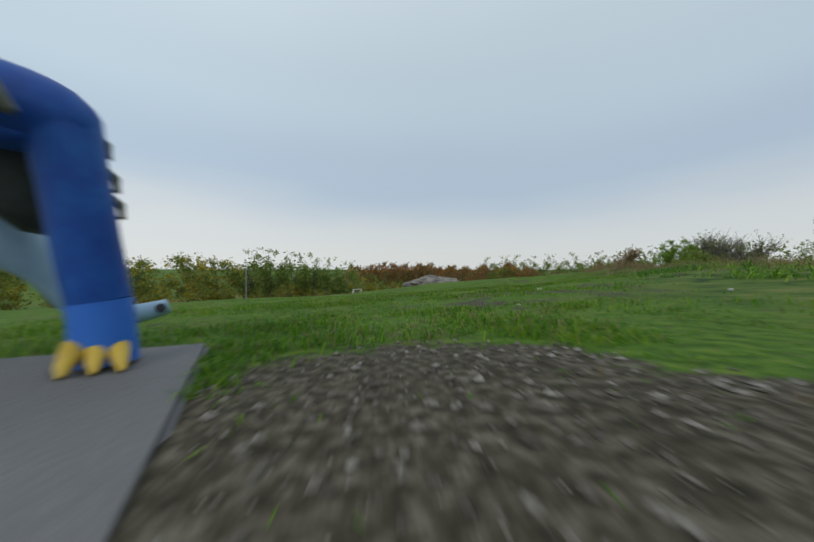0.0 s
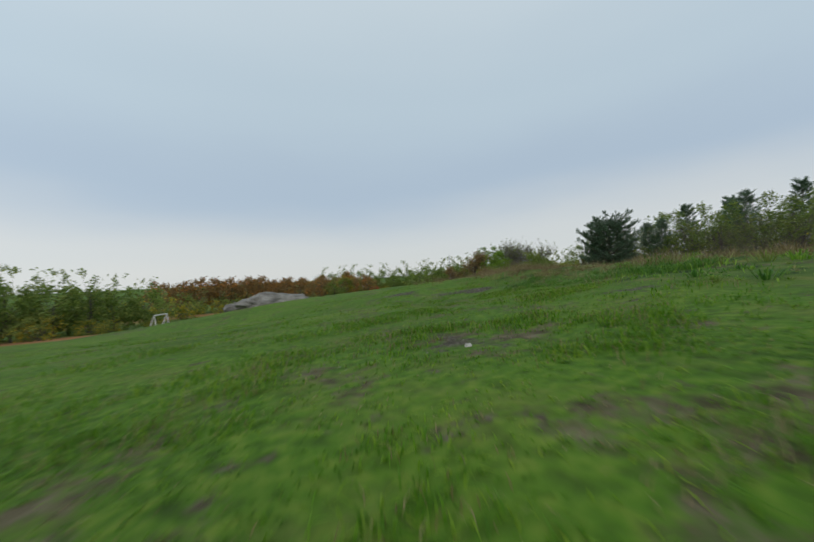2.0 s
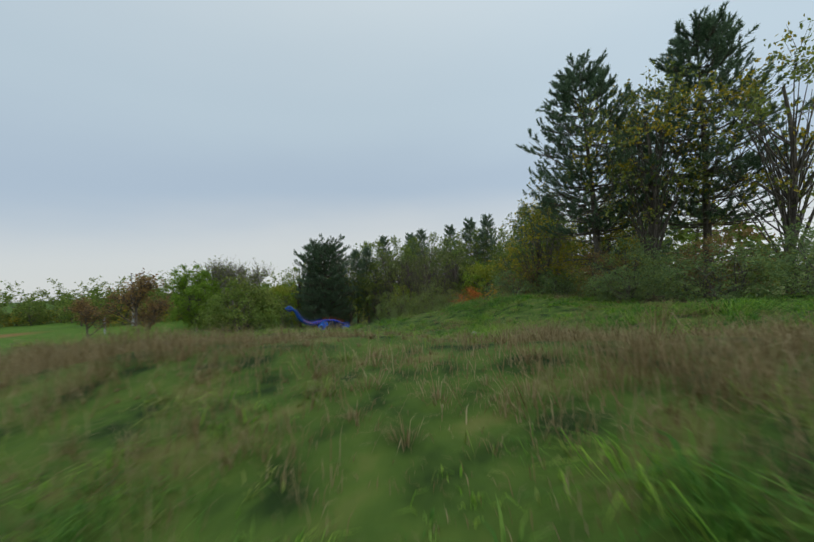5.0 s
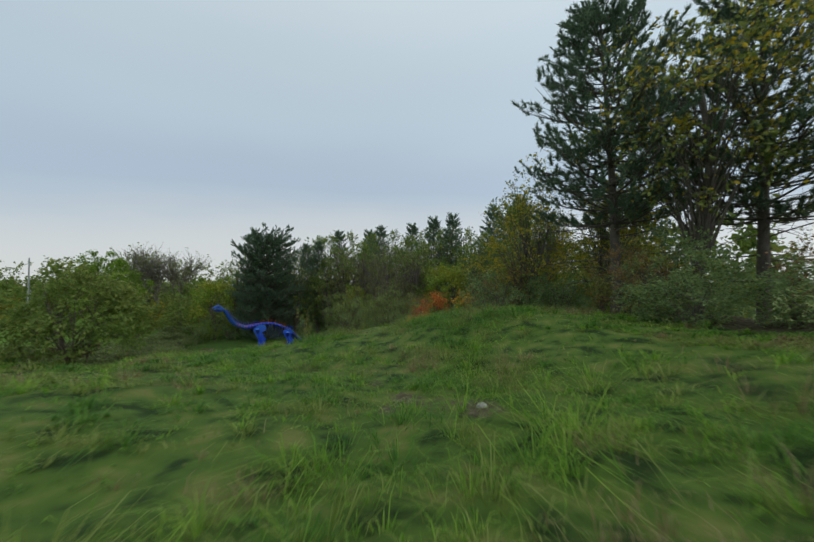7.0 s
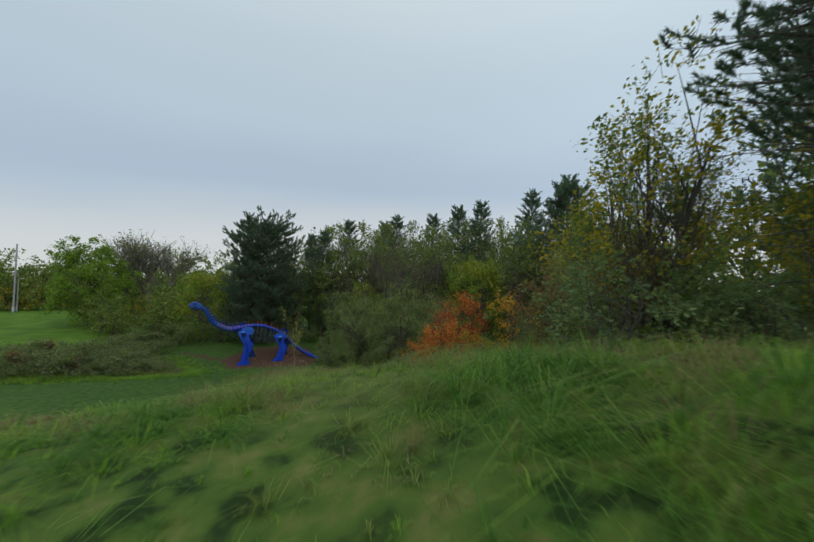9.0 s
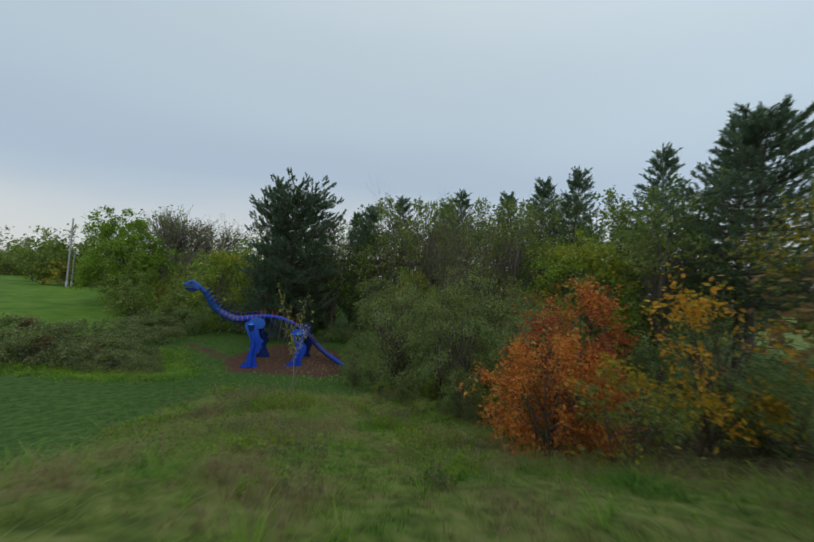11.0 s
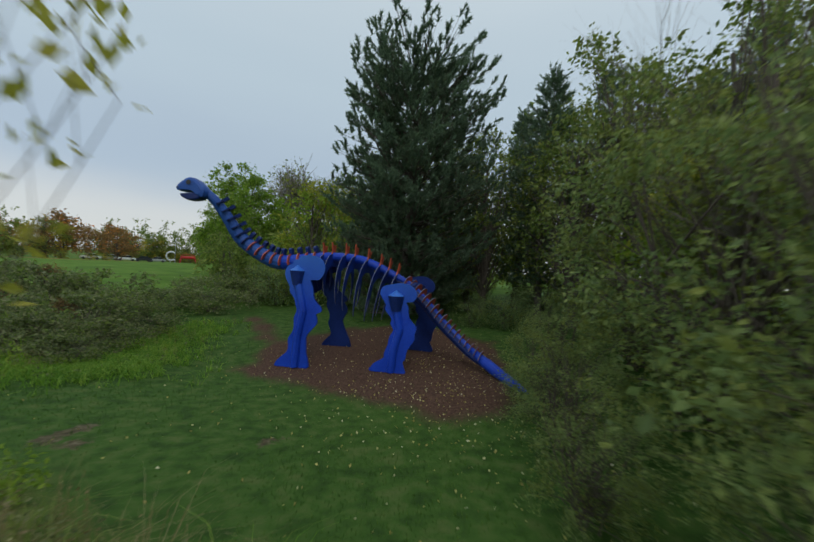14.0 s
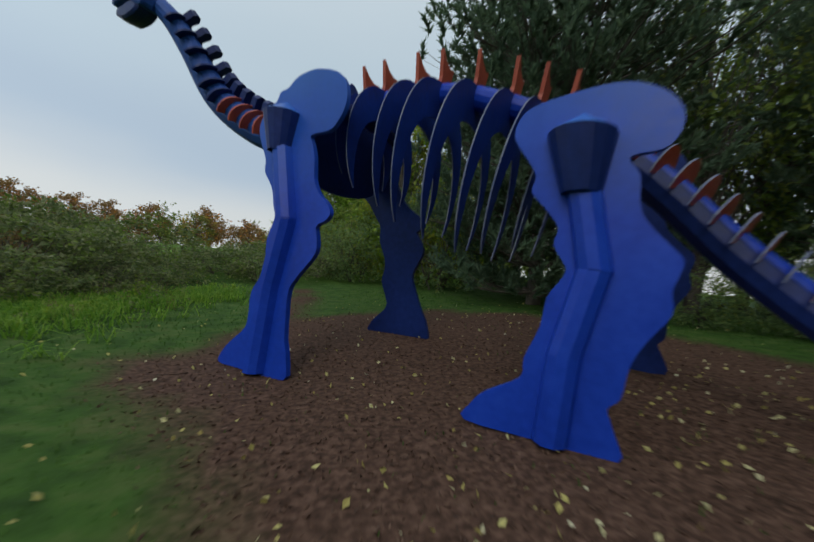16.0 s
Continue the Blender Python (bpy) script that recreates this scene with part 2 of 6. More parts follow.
# ---- mesh building ----
def mesh_of(name, chunks, mats, smooth=False):
    """One mesh from chunks of (vertices, faces, material slot); faces is an index array with three or four columns."""
    me = bpy.data.meshes.new(name)
    vs = np.concatenate([np.asarray(c[0], np.float32).reshape(-1, 3) for c in chunks])
    starts, loops, slots, base, at0 = [], [], [], 0, 0
    for v, faces, s in chunks:
        for f in faces if isinstance(faces, list) else [faces]:
            f = np.asarray(f, np.int32)
            loops.append((f + base).ravel())
            starts.append(at0 + np.arange(len(f)) * f.shape[1])
            slots.append(np.full(len(f), s, np.int32))
            at0 += f.size
        base += len(np.asarray(v).reshape(-1, 3))
    loops, starts, slots = np.concatenate(loops), np.concatenate(starts), np.concatenate(slots)
    me.vertices.add(len(vs))
    me.vertices.foreach_set("co", vs.ravel())
    me.loops.add(len(loops))
    me.loops.foreach_set("vertex_index", loops.astype(np.int32))
    me.polygons.add(len(starts))
    me.polygons.foreach_set("loop_start", starts.astype(np.int32))
    me.polygons.foreach_set("material_index", slots)
    me.polygons.foreach_set("use_smooth", np.full(len(starts), smooth))
    me.update(calc_edges=True)
    me.validate()
    for m in mats:
        me.materials.append(m)
    return me


def piece(name, chunks, mats, parent=None, smooth=False, label=""):
    ob = new(name, mesh_of(name, chunks, mats if isinstance(mats, list) else [mats], smooth))
    if parent:
        ob.parent = parent
    return tagged(ob, label) if label else ob


def part(name, bm, material, parent, label=""):
    me = bpy.data.meshes.new(name)
    bm.to_mesh(me)
    bm.free()
    me.materials.append(material)
    ob = new(name, me)
    ob.parent = parent
    return tagged(ob, label) if label else ob


def tube(points, radii, sides=6, slot=0, cap=True):
    p = np.asarray(points, float)
    r = np.broadcast_to(np.asarray(radii, float), (len(p),))
    tan = np.gradient(p, axis=0)
    tan /= np.linalg.norm(tan, axis=1)[:, None] + 1e-9
    ref = np.where(np.abs(tan[:, 2:3]) > 0.9, np.array([[1.0, 0, 0]]), np.array([[0, 0, 1.0]]))
    a = np.cross(tan, ref)
    a /= np.linalg.norm(a, axis=1)[:, None] + 1e-9
    b = np.cross(tan, a)
    th = np.arange(sides) * 2 * np.pi / sides
    v = p[:, None] + r[:, None, None] * (np.cos(th)[None, :, None] * a[:, None] + np.sin(th)[None, :, None] * b[:, None])
    i = np.arange(len(p) - 1)[:, None] * sides
    k = np.arange(sides)[None]
    f = np.stack([i + k, i + (k + 1) % sides, i + sides + (k + 1) % sides, i + sides + k], -1).reshape(-1, 4)
    return v.reshape(-1, 3), f, slot


def disc_caps(points, radii, sides, slot=0):
    """Closing fans for the two ends of a tube."""
    p = np.asarray(points, float)
    v, _, _ = tube(p, radii, sides)
    n = len(p)
    out = []
    for ring, mid in ((v[:sides], p[0]), (v[(n - 1) * sides :], p[-1])):
        vv = np.vstack([ring, mid])
        out.append((vv, np.array([[k, (k + 1) % sides, sides] for k in range(sides)]), slot))
    return out


def unit(v):
    return v / (np.linalg.norm(v, axis=-1, keepdims=True) + 1e-9)


def leaves(rng, centres, size, slot=0, lean=None, slim=0.55):
    """A folded four-cornered leaf at every centre."""
    c = np.asarray(centres, float)
    n = len(c)
    d = unit(rng.normal(size=(n, 3)) * (1 if lean is None else 0.7) + (0 if lean is None else lean))
    s = unit(np.cross(d, rng.normal(size=(n, 3))))
    nn = np.cross(d, s)
    L = size * rng.uniform(0.6, 1.3, (n, 1))
    w = L * slim
    v = np.stack([c - d * L / 2, c + s * w / 2 + nn * w * 0.18, c + d * L / 2, c - s * w / 2 + nn * w * 0.18], 1)
    return v.reshape(-1, 3), np.arange(4 * n).reshape(-1, 4), slot


def spikes(rng, roots, ways, length, width, slot=0):
    """A thin three-cornered blade from every root."""
    n = len(roots)
    d = unit(ways)
    s = unit(np.cross(d, rng.normal(size=(n, 3))))
    v = np.stack([roots - s * width / 2, roots + s * width / 2, roots + d * np.asarray(length).reshape(-1, 1)], 1)
    return v.reshape(-1, 3), np.arange(3 * n).reshape(-1, 3), slot


def bent_blades(rng, roots, height, width, bend, slot=0, way=None):
    """Grass blades of two joints that bow over to one side."""
    n = len(roots)
    az = rng.uniform(0, 2 * np.pi, n) if way is None else way
    out = np.stack([np.cos(az), np.sin(az), np.zeros(n)], -1)
    side = np.stack([-np.sin(az), np.cos(az), np.zeros(n)], -1)
    h = np.asarray(height).reshape(-1, 1)
    b = np.asarray(bend).reshape(-1, 1)
    w = np.asarray(width).reshape(-1, 1)
    up = np.array([[0, 0, 1.0]])
    mid = roots + up * h * 0.6 + out * h * b * 0.3
    tip = roots + up * h * (1 - 0.35 * b) + out * h * b
    v = np.stack([roots - side * w / 2, roots + side * w / 2, mid + side * w * 0.38, mid - side * w * 0.38, tip], 1).reshape(-1, 3)
    k = np.arange(n)[:, None] * 5
    quads = np.concatenate([k, k + 1, k + 2, k + 3], 1)
    tris = np.concatenate([k + 3, k + 2, k + 4], 1)
    return v, [quads, tris], slot


# ---- the lie of the land ----
SPOTS = np.array([
    (0, 0, -.26), (1.6, 5, -.31), (1.3, 7.1, -.43), (4.75, 13.4, -.50), (5.95, 12.4, -.40), (0.0, 16.7, -1.15), (1.8, 21.5, -.85), (-6, 14, -1.2), (-8, 60, -5.5), (5.6, 9.4, -.20), (-4.3, 25.7, -2.0), (0.4, 26.3, -1.8), (8, 25, -.95), (7.3, 15.4, -.20),
    (8.6, 11.4, .10), (9.2, 7.5, .10), (8.9, 13.2, .12), (9.9, 18.2, -.3), (12.2, 12, -.58), (13, 22, -.75), (17.4, 19.4, -1.2), (16.7, 13, -1.02), (20.6, 15, -1.45), (25.5, 14.2, -.80), (27, 10.8, -.62), (24.8, 18.4, -1.58), (19.5, 23.8, -1.8), (18, 29, -1.4),
    (28.8, 17.3, -1.9), (34.3, 24.6, -4.0), (36, 34, -7.2), (27, 34, -6.0), (41.5, 24.0, -5.9), (45, 26.3, -7.1), (48.8, 25.3, -7.4), (43.4, 29.7, -7.15), (41.2, 30.8, -7.2), (39.3, 30.2, -6.8), (46, 20, -6.9), (47.1, 31.9, -7.8), (41.6, 35.5, -7.75), (45.2, 39.9, -8.2), (42.3, 42.8, -8.0),
    (52.7, 42.0, -8.80), (55.0, 39.4, -8.59), (54.8, 43.8, -8.52), (57.9, 40.25, -8.40), (53.3, 35.1, -8.60), (60.3, 44.0, -8.22), (51.5, 46.0, -8.80), (44, 49, -8.7), (49, 60, -8.2), (54, 80, -7.2), (64, 99, -6.4), (61, 150, -7.6), (66, 182, -8.1), (38, 12, -3.0), (60, 22, -6.5), (20, -20, -1.0), (-60, 60, -6.5), (-19, 84, -7.0),
])
SPOT_SOFT = 2.0


def spot_matrix(p, q):
    return np.sqrt(((p[:, None] - q[None]) ** 2).sum(-1) + SPOT_SOFT ** 2)


_k = len(SPOTS)
_a = np.zeros((_k + 1, _k + 1))
_a[:_k, :_k] = -spot_matrix(SPOTS[:, :2], SPOTS[:, :2]) + 0.05 * np.eye(_k)
_a[:_k, _k] = _a[_k, :_k] = 1
SPOT_W = np.linalg.solve(_a, np.r_[SPOTS[:, 2], 0])


def land(x, y):
    """Height of the ground, with the soft lumps of rough turf; it flattens out into the plain far away."""
    x, y = np.asarray(x, float), np.asarray(y, float)
    p = np.stack([x.ravel(), y.ravel()], -1)
    z = np.zeros(len(p))
    for s in range(0, len(p), 20000):
        z[s : s + 20000] = -spot_matrix(p[s : s + 20000], SPOTS[:, :2]) @ SPOT_W[:_k] + SPOT_W[_k]
    far = np.hypot(p[:, 0] - 25, p[:, 1] - 40)
    t = np.clip((far - 150) / 150, 0, 1)
    t = t * t * (3 - 2 * t)
    z = z * (1 - t) - 7.5 * t
    lump = 0.05 * np.sin(p[:, 0] * 1.7 + 1.3 * np.sin(p[:, 1] * 1.1)) * np.sin(p[:, 1] * 1.9 + np.sin(p[:, 0] * 0.8))
    lump += 0.10 * np.sin(p[:, 0] * 0.53 + 2 + np.sin(p[:, 1] * 0.4)) * np.sin(p[:, 1] * 0.61 + 0.7)
    lump += 0.035 * np.sin(p[:, 0] * 4.3 + 2.0 * np.sin(p[:, 1] * 1.3)) * np.sin(p[:, 1] * 3.9 + 1.5 * np.sin(p[:, 0] * 1.1)) * np.clip((p[:, 0] - 9) / 3, 0, 1)
    meadow = 1.25 * np.clip((p[:, 0] - 5) / 4, 0.25, 1) * np.clip((40 - p[:, 1]) / 8, 0.15, 1)
    meadow = meadow * np.clip((z + 8.7) / 1.2, 0.12, 1)
    return (z + lump * meadow * (far < 200)).reshape(x.shape)


def z_at(x, y):
    return float(land(np.array([x]), np.array([y]))[0])


def soft_noise(x, y, scale, seed):
    """Cheap smooth noise between about -1 and 1, for patches."""
    g = np.random.RandomState(seed)
    out = np.zeros_like(np.asarray(x, float))
    for k in range(7):
        a, ph, f = g.uniform(0, 2 * np.pi), g.uniform(0, 2 * np.pi), scale * g.uniform(0.5, 2.2)
        out += np.sin((np.cos(a) * x + np.sin(a) * y) * f + ph + 1.2 * np.sin((np.sin(a) * x - np.cos(a) * y) * f * 0.7 + ph * 2))
    return out / 3.2


BED = [(51.1, 42.6), (52.0, 40.1), (54.2, 35.5), (55.2, 34.8), (56.6, 35.3), (61.3, 39.8), (60.9, 43.6), (59.6, 45.4), (57.0, 46.0), (53.2, 45.4)]


def mulch_at(x, y):
    """1 inside the bark-chip bed round the large sculpture, 0 outside, with a ragged rim; a trodden tongue leaves it at the back."""
    inside = np.full(np.shape(x), 1e9)
    for (ax, ay), (bx, by) in zip(BED, BED[1:] + BED[:1]):
        n = math.hypot(bx - ax, by - ay)
        inside = np.minimum(inside, ((bx - ax) * (y - ay) - (by - ay) * (x - ax)) / n)
    t = np.clip((y - 45.0) / 6.5, 0, 1)
    tongue = (0.42 - np.hypot(x - 53.2 - 0.9 * t, y - np.clip(y, 45.0, 51.5))) * 0.8
    return np.clip((np.maximum(inside, tongue) + 0.22 * soft_noise(x, y, 1.6, 5) + 0.10 * soft_noise(x, y, 5.0, 15)) / 0.5 + 0.5, 0, 1)


def gravel_at(x, y):
    """The stony wedge of bare ground where the walk begins, and the worn stony scabs in the turf."""
    g = np.clip((1.9 - np.hypot((x - 0.75) / 1.25, (y + 0.45) / 1.0)) / 0.35 + 0.25 * soft_noise(x, y, 3, 8), 0, 1)
    g = g * np.clip((1.25 - 0.7 * np.clip(x, 0, 1.0) + 0.14 * soft_noise(x, y, 5, 18) - y) / 0.25 + 0.5, 0, 1)
    broken = np.clip(0.62 + 0.9 * soft_noise(x, y, 7, 19), 0, 1)
    for cx, cy, a, b in ((0.75, 3.1, 1.1, 0.6), (2.3, 3.6, 0.9, 0.45), (0.75, 3.05, 0.6, 0.3), (0.7, 3.8, 0.9, 0.4), (1.4, 4.2, 0.8, 0.4), (1.4, 7.3, 0.7, 0.5), (2.6, 5.0, 0.9, 0.5), (3.6, 7.3, 0.7, 0.4)):
        g = np.maximum(g, 0.82 * broken * np.clip((1 - np.hypot((x - cx) / a, (y - cy) / b) + 0.35 * soft_noise(x, y, 4, 9)) / 0.5, 0, 1))
    g = np.maximum(g, np.clip(0.6 + broken, 0, 1) * np.clip((1 - np.hypot((x - 5.3) / 0.95, (y - 12.75 + 0.45 * (x - 5.3)) / 0.62) + 0.4 * soft_noise(x, y, 3.2, 9)) / 0.5, 0, 1))
    g = np.maximum(g, 0.8 * np.clip((1 - np.hypot((x - 4.6) / 0.7, (y - 14.6) / 0.4) + 0.4 * soft_noise(x, y, 3.2, 9)) / 0.6, 0, 1))
    return g


def track_at(x, y):
    """The narrow trodden line across the slope."""
    out = np.zeros(np.shape(x))
    for (ax, ay), (bx, by) in (((40.5, 37.2), (46.6, 35.2)), ((16.6, 12.0), (17.8, 13.3)), ((19.2, 15.6), (20.4, 16.0))):
        t = np.clip(((x - ax) * (bx - ax) + (y - ay) * (by - ay)) / ((bx - ax) ** 2 + (by - ay) ** 2), 0, 1)
        out = np.maximum(out, np.clip(1.5 - np.hypot(x - ax - t * (bx - ax), y - ay - t * (by - ay)) / 0.3, 0, 1))
    return out * 0.5


def bare_and_shade_at(x, y):
    """Thin, worn turf with brown soil showing; litter and painted shade under the trees."""
    b = np.clip(0.55 * soft_noise(x, y, 0.9, 3) + 0.9 * soft_noise(x, y, 4.5, 4) - 0.22, 0, 0.52)
    b = b * np.clip((9 - np.asarray(x)) / 3, 0.25, 1)
    for cx, cy, a in ((1.0, 7.9, 0.5), (1.45, 7.35, 0.45), (1.85, 6.95, 0.5), (1.35, 6.7, 0.3), (2.7, 6.8, 0.4), (0.75, 4.55, 0.4), (0.3, 4.4, 0.3), (2.4, 6.2, 0.35), (17.6, 13.15, 0.55), (18.6, 14.1, 0.4), (16.9, 12.2, 0.45), (47.1, 38.1, 0.6), (45.0, 38.2, 0.5), (50.3, 36.6, 0.3)):
        b = np.maximum(b, (0.66 if cx < 9 else 1.0) * np.clip((1 - np.hypot((x - cx) / a, (y - cy) / (a * 0.7)) + 0.8 * soft_noise(x, y, 7, 44)) / 0.8, 0, 1))
    # brown litter under trees and shrubs, their shade put into the ground colour
    wood = np.clip((1 - np.hypot((x - 27.5) / 6.0, (y - 3.6) / 4.2) + 0.2 * soft_noise(x, y, 0.8, 45)) / 0.25, 0, 1)
    wood = np.maximum(wood, np.clip((1 - np.hypot((x - 47.5) / 3.6, (y - 13.5) / 3.2)) / 0.3, 0, 1))
    return np.maximum(np.maximum(b, 0.85 * wood), track_at(x, y))


def tall_at(x, y):
    """1 in the uncut meadow on the knoll, 0 on the mown lawn and the field."""
    edge = np.asarray(x) - 4.5 + 0.35 * soft_noise(x, y, 0.9, 6) - 0.45 * (np.asarray(y) - 9)
    t = np.clip(edge / 1.0, 0, 1)
    rim = np.interp(x, [22, 26, 30, 34, 36.5, 39.7, 43.5, 46.7, 49, 51, 53], [30, 24.5, 21.5, 25, 30, 34.5, 36.4, 36.8, 33.2, 30.5, 27.5])
    return t * np.clip((rim - np.asarray(y) + 0.5 * soft_noise(x, y, 0.9, 12)) / 0.8, 0, 1)


# ground: one sheet, fine along the walk and coarse out to the horizon
def axis_steps(lo, hi, step, out):
    core = np.arange(lo, hi + 1e-6, step)
    grow, w = [], step
    d = 0.0
    while d < out:
        w *= 1.16
        d += w
        grow.append(d)
    grow = np.array(grow)
    return np.concatenate([(lo - grow)[::-1], core, hi + grow])


gx, gy = axis_steps(-5, 66, 0.4, 2600), axis_steps(-3, 52, 0.4, 2600)
gx = np.unique(np.concatenate([gx, np.arange(-2.4, 6.6, 0.2)]).round(3))
gy = np.unique(np.concatenate([gy, np.arange(-1.0, 13.2, 0.2)]).round(3))
X, Y = np.meshgrid(gx, gy)
Z = land(X, Y)
nx, ny = len(gx), len(gy)
gv = np.stack([X, Y, Z], -1).reshape(-1, 3)
gi = (np.arange(ny - 1)[:, None] * nx + np.arange(nx - 1)[None]).reshape(-1, 1)
gf = np.concatenate([gi, gi + 1, gi + nx + 1, gi + nx], 1)


def ground_material():
    m = bpy.data.materials.new("turf_soil_and_bark_chips")
    m.use_nodes = True
    n, l = m.node_tree.nodes, m.node_tree.links
    p = n["Principled BSDF"]
    p.inputs["Roughness"].default_value = 0.95
    p.inputs["Specular IOR Level"].default_value = 0.15
    co = n.new("ShaderNodeTexCoord")

    def noise_ramp(scale, detail, cols, lo=0.3, hi=0.7):
        t = n.new("ShaderNodeTexNoise")
        t.inputs["Scale"].default_value, t.inputs["Detail"].default_value = scale, detail
        l.new(co.outputs["Object"], t.inputs["Vector"])
        w = n.new("ShaderNodeMapRange")
        w.inputs[1].default_value, w.inputs[2].default_value = lo, hi
        l.new(t.outputs[0], w.inputs[0])
        r = ramp_node(n, cols)
        l.new(w.outputs[0], r.inputs[0])
        return r.outputs[0], t.outputs[0]

    def blend(a, b, fac):
        x = n.new("ShaderNodeMix")
        x.data_type = "RGBA"
        l.new(a, x.inputs[6])
        l.new(b, x.inputs[7])
        if isinstance(fac, float):
            x.inputs[0].default_value = fac
        else:
            l.new(fac, x.inputs[0])
        return x.outputs[2]

    def mask(name):
        a = n.new("ShaderNodeAttribute")
        a.attribute_name = name
        return a.outputs["Fac"]

    g1, _ = noise_ramp(0.45, 6, [(0.029, 0.063, 0.008), (0.063, 0.148, 0.012), (0.125, 0.195, 0.025)])
    g2, h2 = noise_ramp(14.0, 6, [(0.02, 0.03, 0.007), (0.07, 0.145, 0.012), (0.17, 0.225, 0.034)])
    turf = blend(g1, g2, 0.55)
    def speck(scale, lo, hi):
        t = n.new("ShaderNodeTexNoise")
        t.inputs["Scale"].default_value, t.inputs["Detail"].default_value, t.inputs["Roughness"].default_value = scale, 5, 0.65
        l.new(co.outputs["Object"], t.inputs["Vector"])
        w = n.new("ShaderNodeMapRange")
        w.inputs[1].default_value, w.inputs[2].default_value = lo, hi
        l.new(t.outputs[0], w.inputs[0])
        return w.outputs[0]

    worn, _ = noise_ramp(20.0, 5, [(0.035, 0.028, 0.018), (0.075, 0.06, 0.04), (0.13, 0.11, 0.08)])
    straw, _ = noise_ramp(20.0, 5, [(0.07, 0.09, 0.02), (0.12, 0.14, 0.035), (0.18, 0.18, 0.06)])
    turf = blend(turf, straw, speck(1.3, 0.52, 0.75))
    turf = blend(turf, worn, speck(4.2, 0.60, 0.68))

    def ragged(name, scale):
        """A mask whose rim breaks up into clods and tufts."""
        t = n.new("ShaderNodeTexNoise")
        t.inputs["Scale"].default_value, t.inputs["Detail"].default_value, t.inputs["Roughness"].default_value = scale, 6, 0.7
        l.new(co.outputs["Object"], t.inputs["Vector"])
        m2 = n.new("ShaderNodeMath")
        m2.operation, m2.inputs[1].default_value = "MULTIPLY_ADD", 1.6
        l.new(t.outputs[0], m2.inputs[0])
        l.new(mask(name), m2.inputs[2])
        w = n.new("ShaderNodeMapRange")
        w.inputs[1].default_value, w.inputs[2].default_value = 1.2, 1.45
        l.new(m2.outputs[0], w.inputs[0])
        return w.outputs[0]

    field, _ = noise_ramp(3.0, 6, [(0.026, 0.06, 0.012), (0.048, 0.105, 0.018), (0.085, 0.125, 0.034)])
    turf = blend(turf, field, mask("field"))
    # far mown field, with sunlight put into its brighter green
    mown, _ = noise_ramp(0.5, 6, [(0.06, 0.125, 0.014), (0.085, 0.17, 0.018), (0.12, 0.20, 0.03)])
    turf = blend(turf, mown, mask("mown"))
    meadow, _ = noise_ramp(2.2, 6, [(0.02, 0.042, 0.009), (0.06, 0.108, 0.018), (0.083, 0.132, 0.023), (0.135, 0.15, 0.04)], 0.36, 0.66)
    turf = blend(turf, meadow, mask("tall"))
    sere, _ = noise_ramp(2.8, 6, [(0.06, 0.085, 0.018), (0.13, 0.175, 0.035), (0.21, 0.22, 0.07)], 0.36, 0.66)
    turf = blend(turf, sere, mask("sere"))
    soil, _ = noise_ramp(9.0, 8, [(0.045, 0.038, 0.02), (0.09, 0.076, 0.042), (0.155, 0.135, 0.085)])
    turf = blend(turf, soil, ragged("bare", 6.0))
    turf = blend(turf, noise_ramp(0.6, 5, [(0.22, 0.10, 0.045), (0.30, 0.14, 0.06), (0.26, 0.15, 0.08)])[0], mask("clay"))
    grit, _ = noise_ramp(38.0, 6, [(0.027, 0.023, 0.015), (0.064, 0.055, 0.038), (0.158, 0.142, 0.11)])
    turf = blend(turf, grit, ragged("gravel", 9.0))
    chips, _ = noise_ramp(16.0, 8, [(0.04, 0.023, 0.016), (0.088, 0.049, 0.034), (0.15, 0.087, 0.062)])
    allc = blend(turf, chips, mask("mulch"))
    l.new(allc, p.inputs["Base Color"])
    b = n.new("ShaderNodeBump")
    b.inputs["Strength"].default_value, b.inputs["Distance"].default_value = 0.6, 0.03
    l.new(h2, b.inputs["Height"])
    l.new(b.outputs[0], p.inputs["Normal"])
    return m


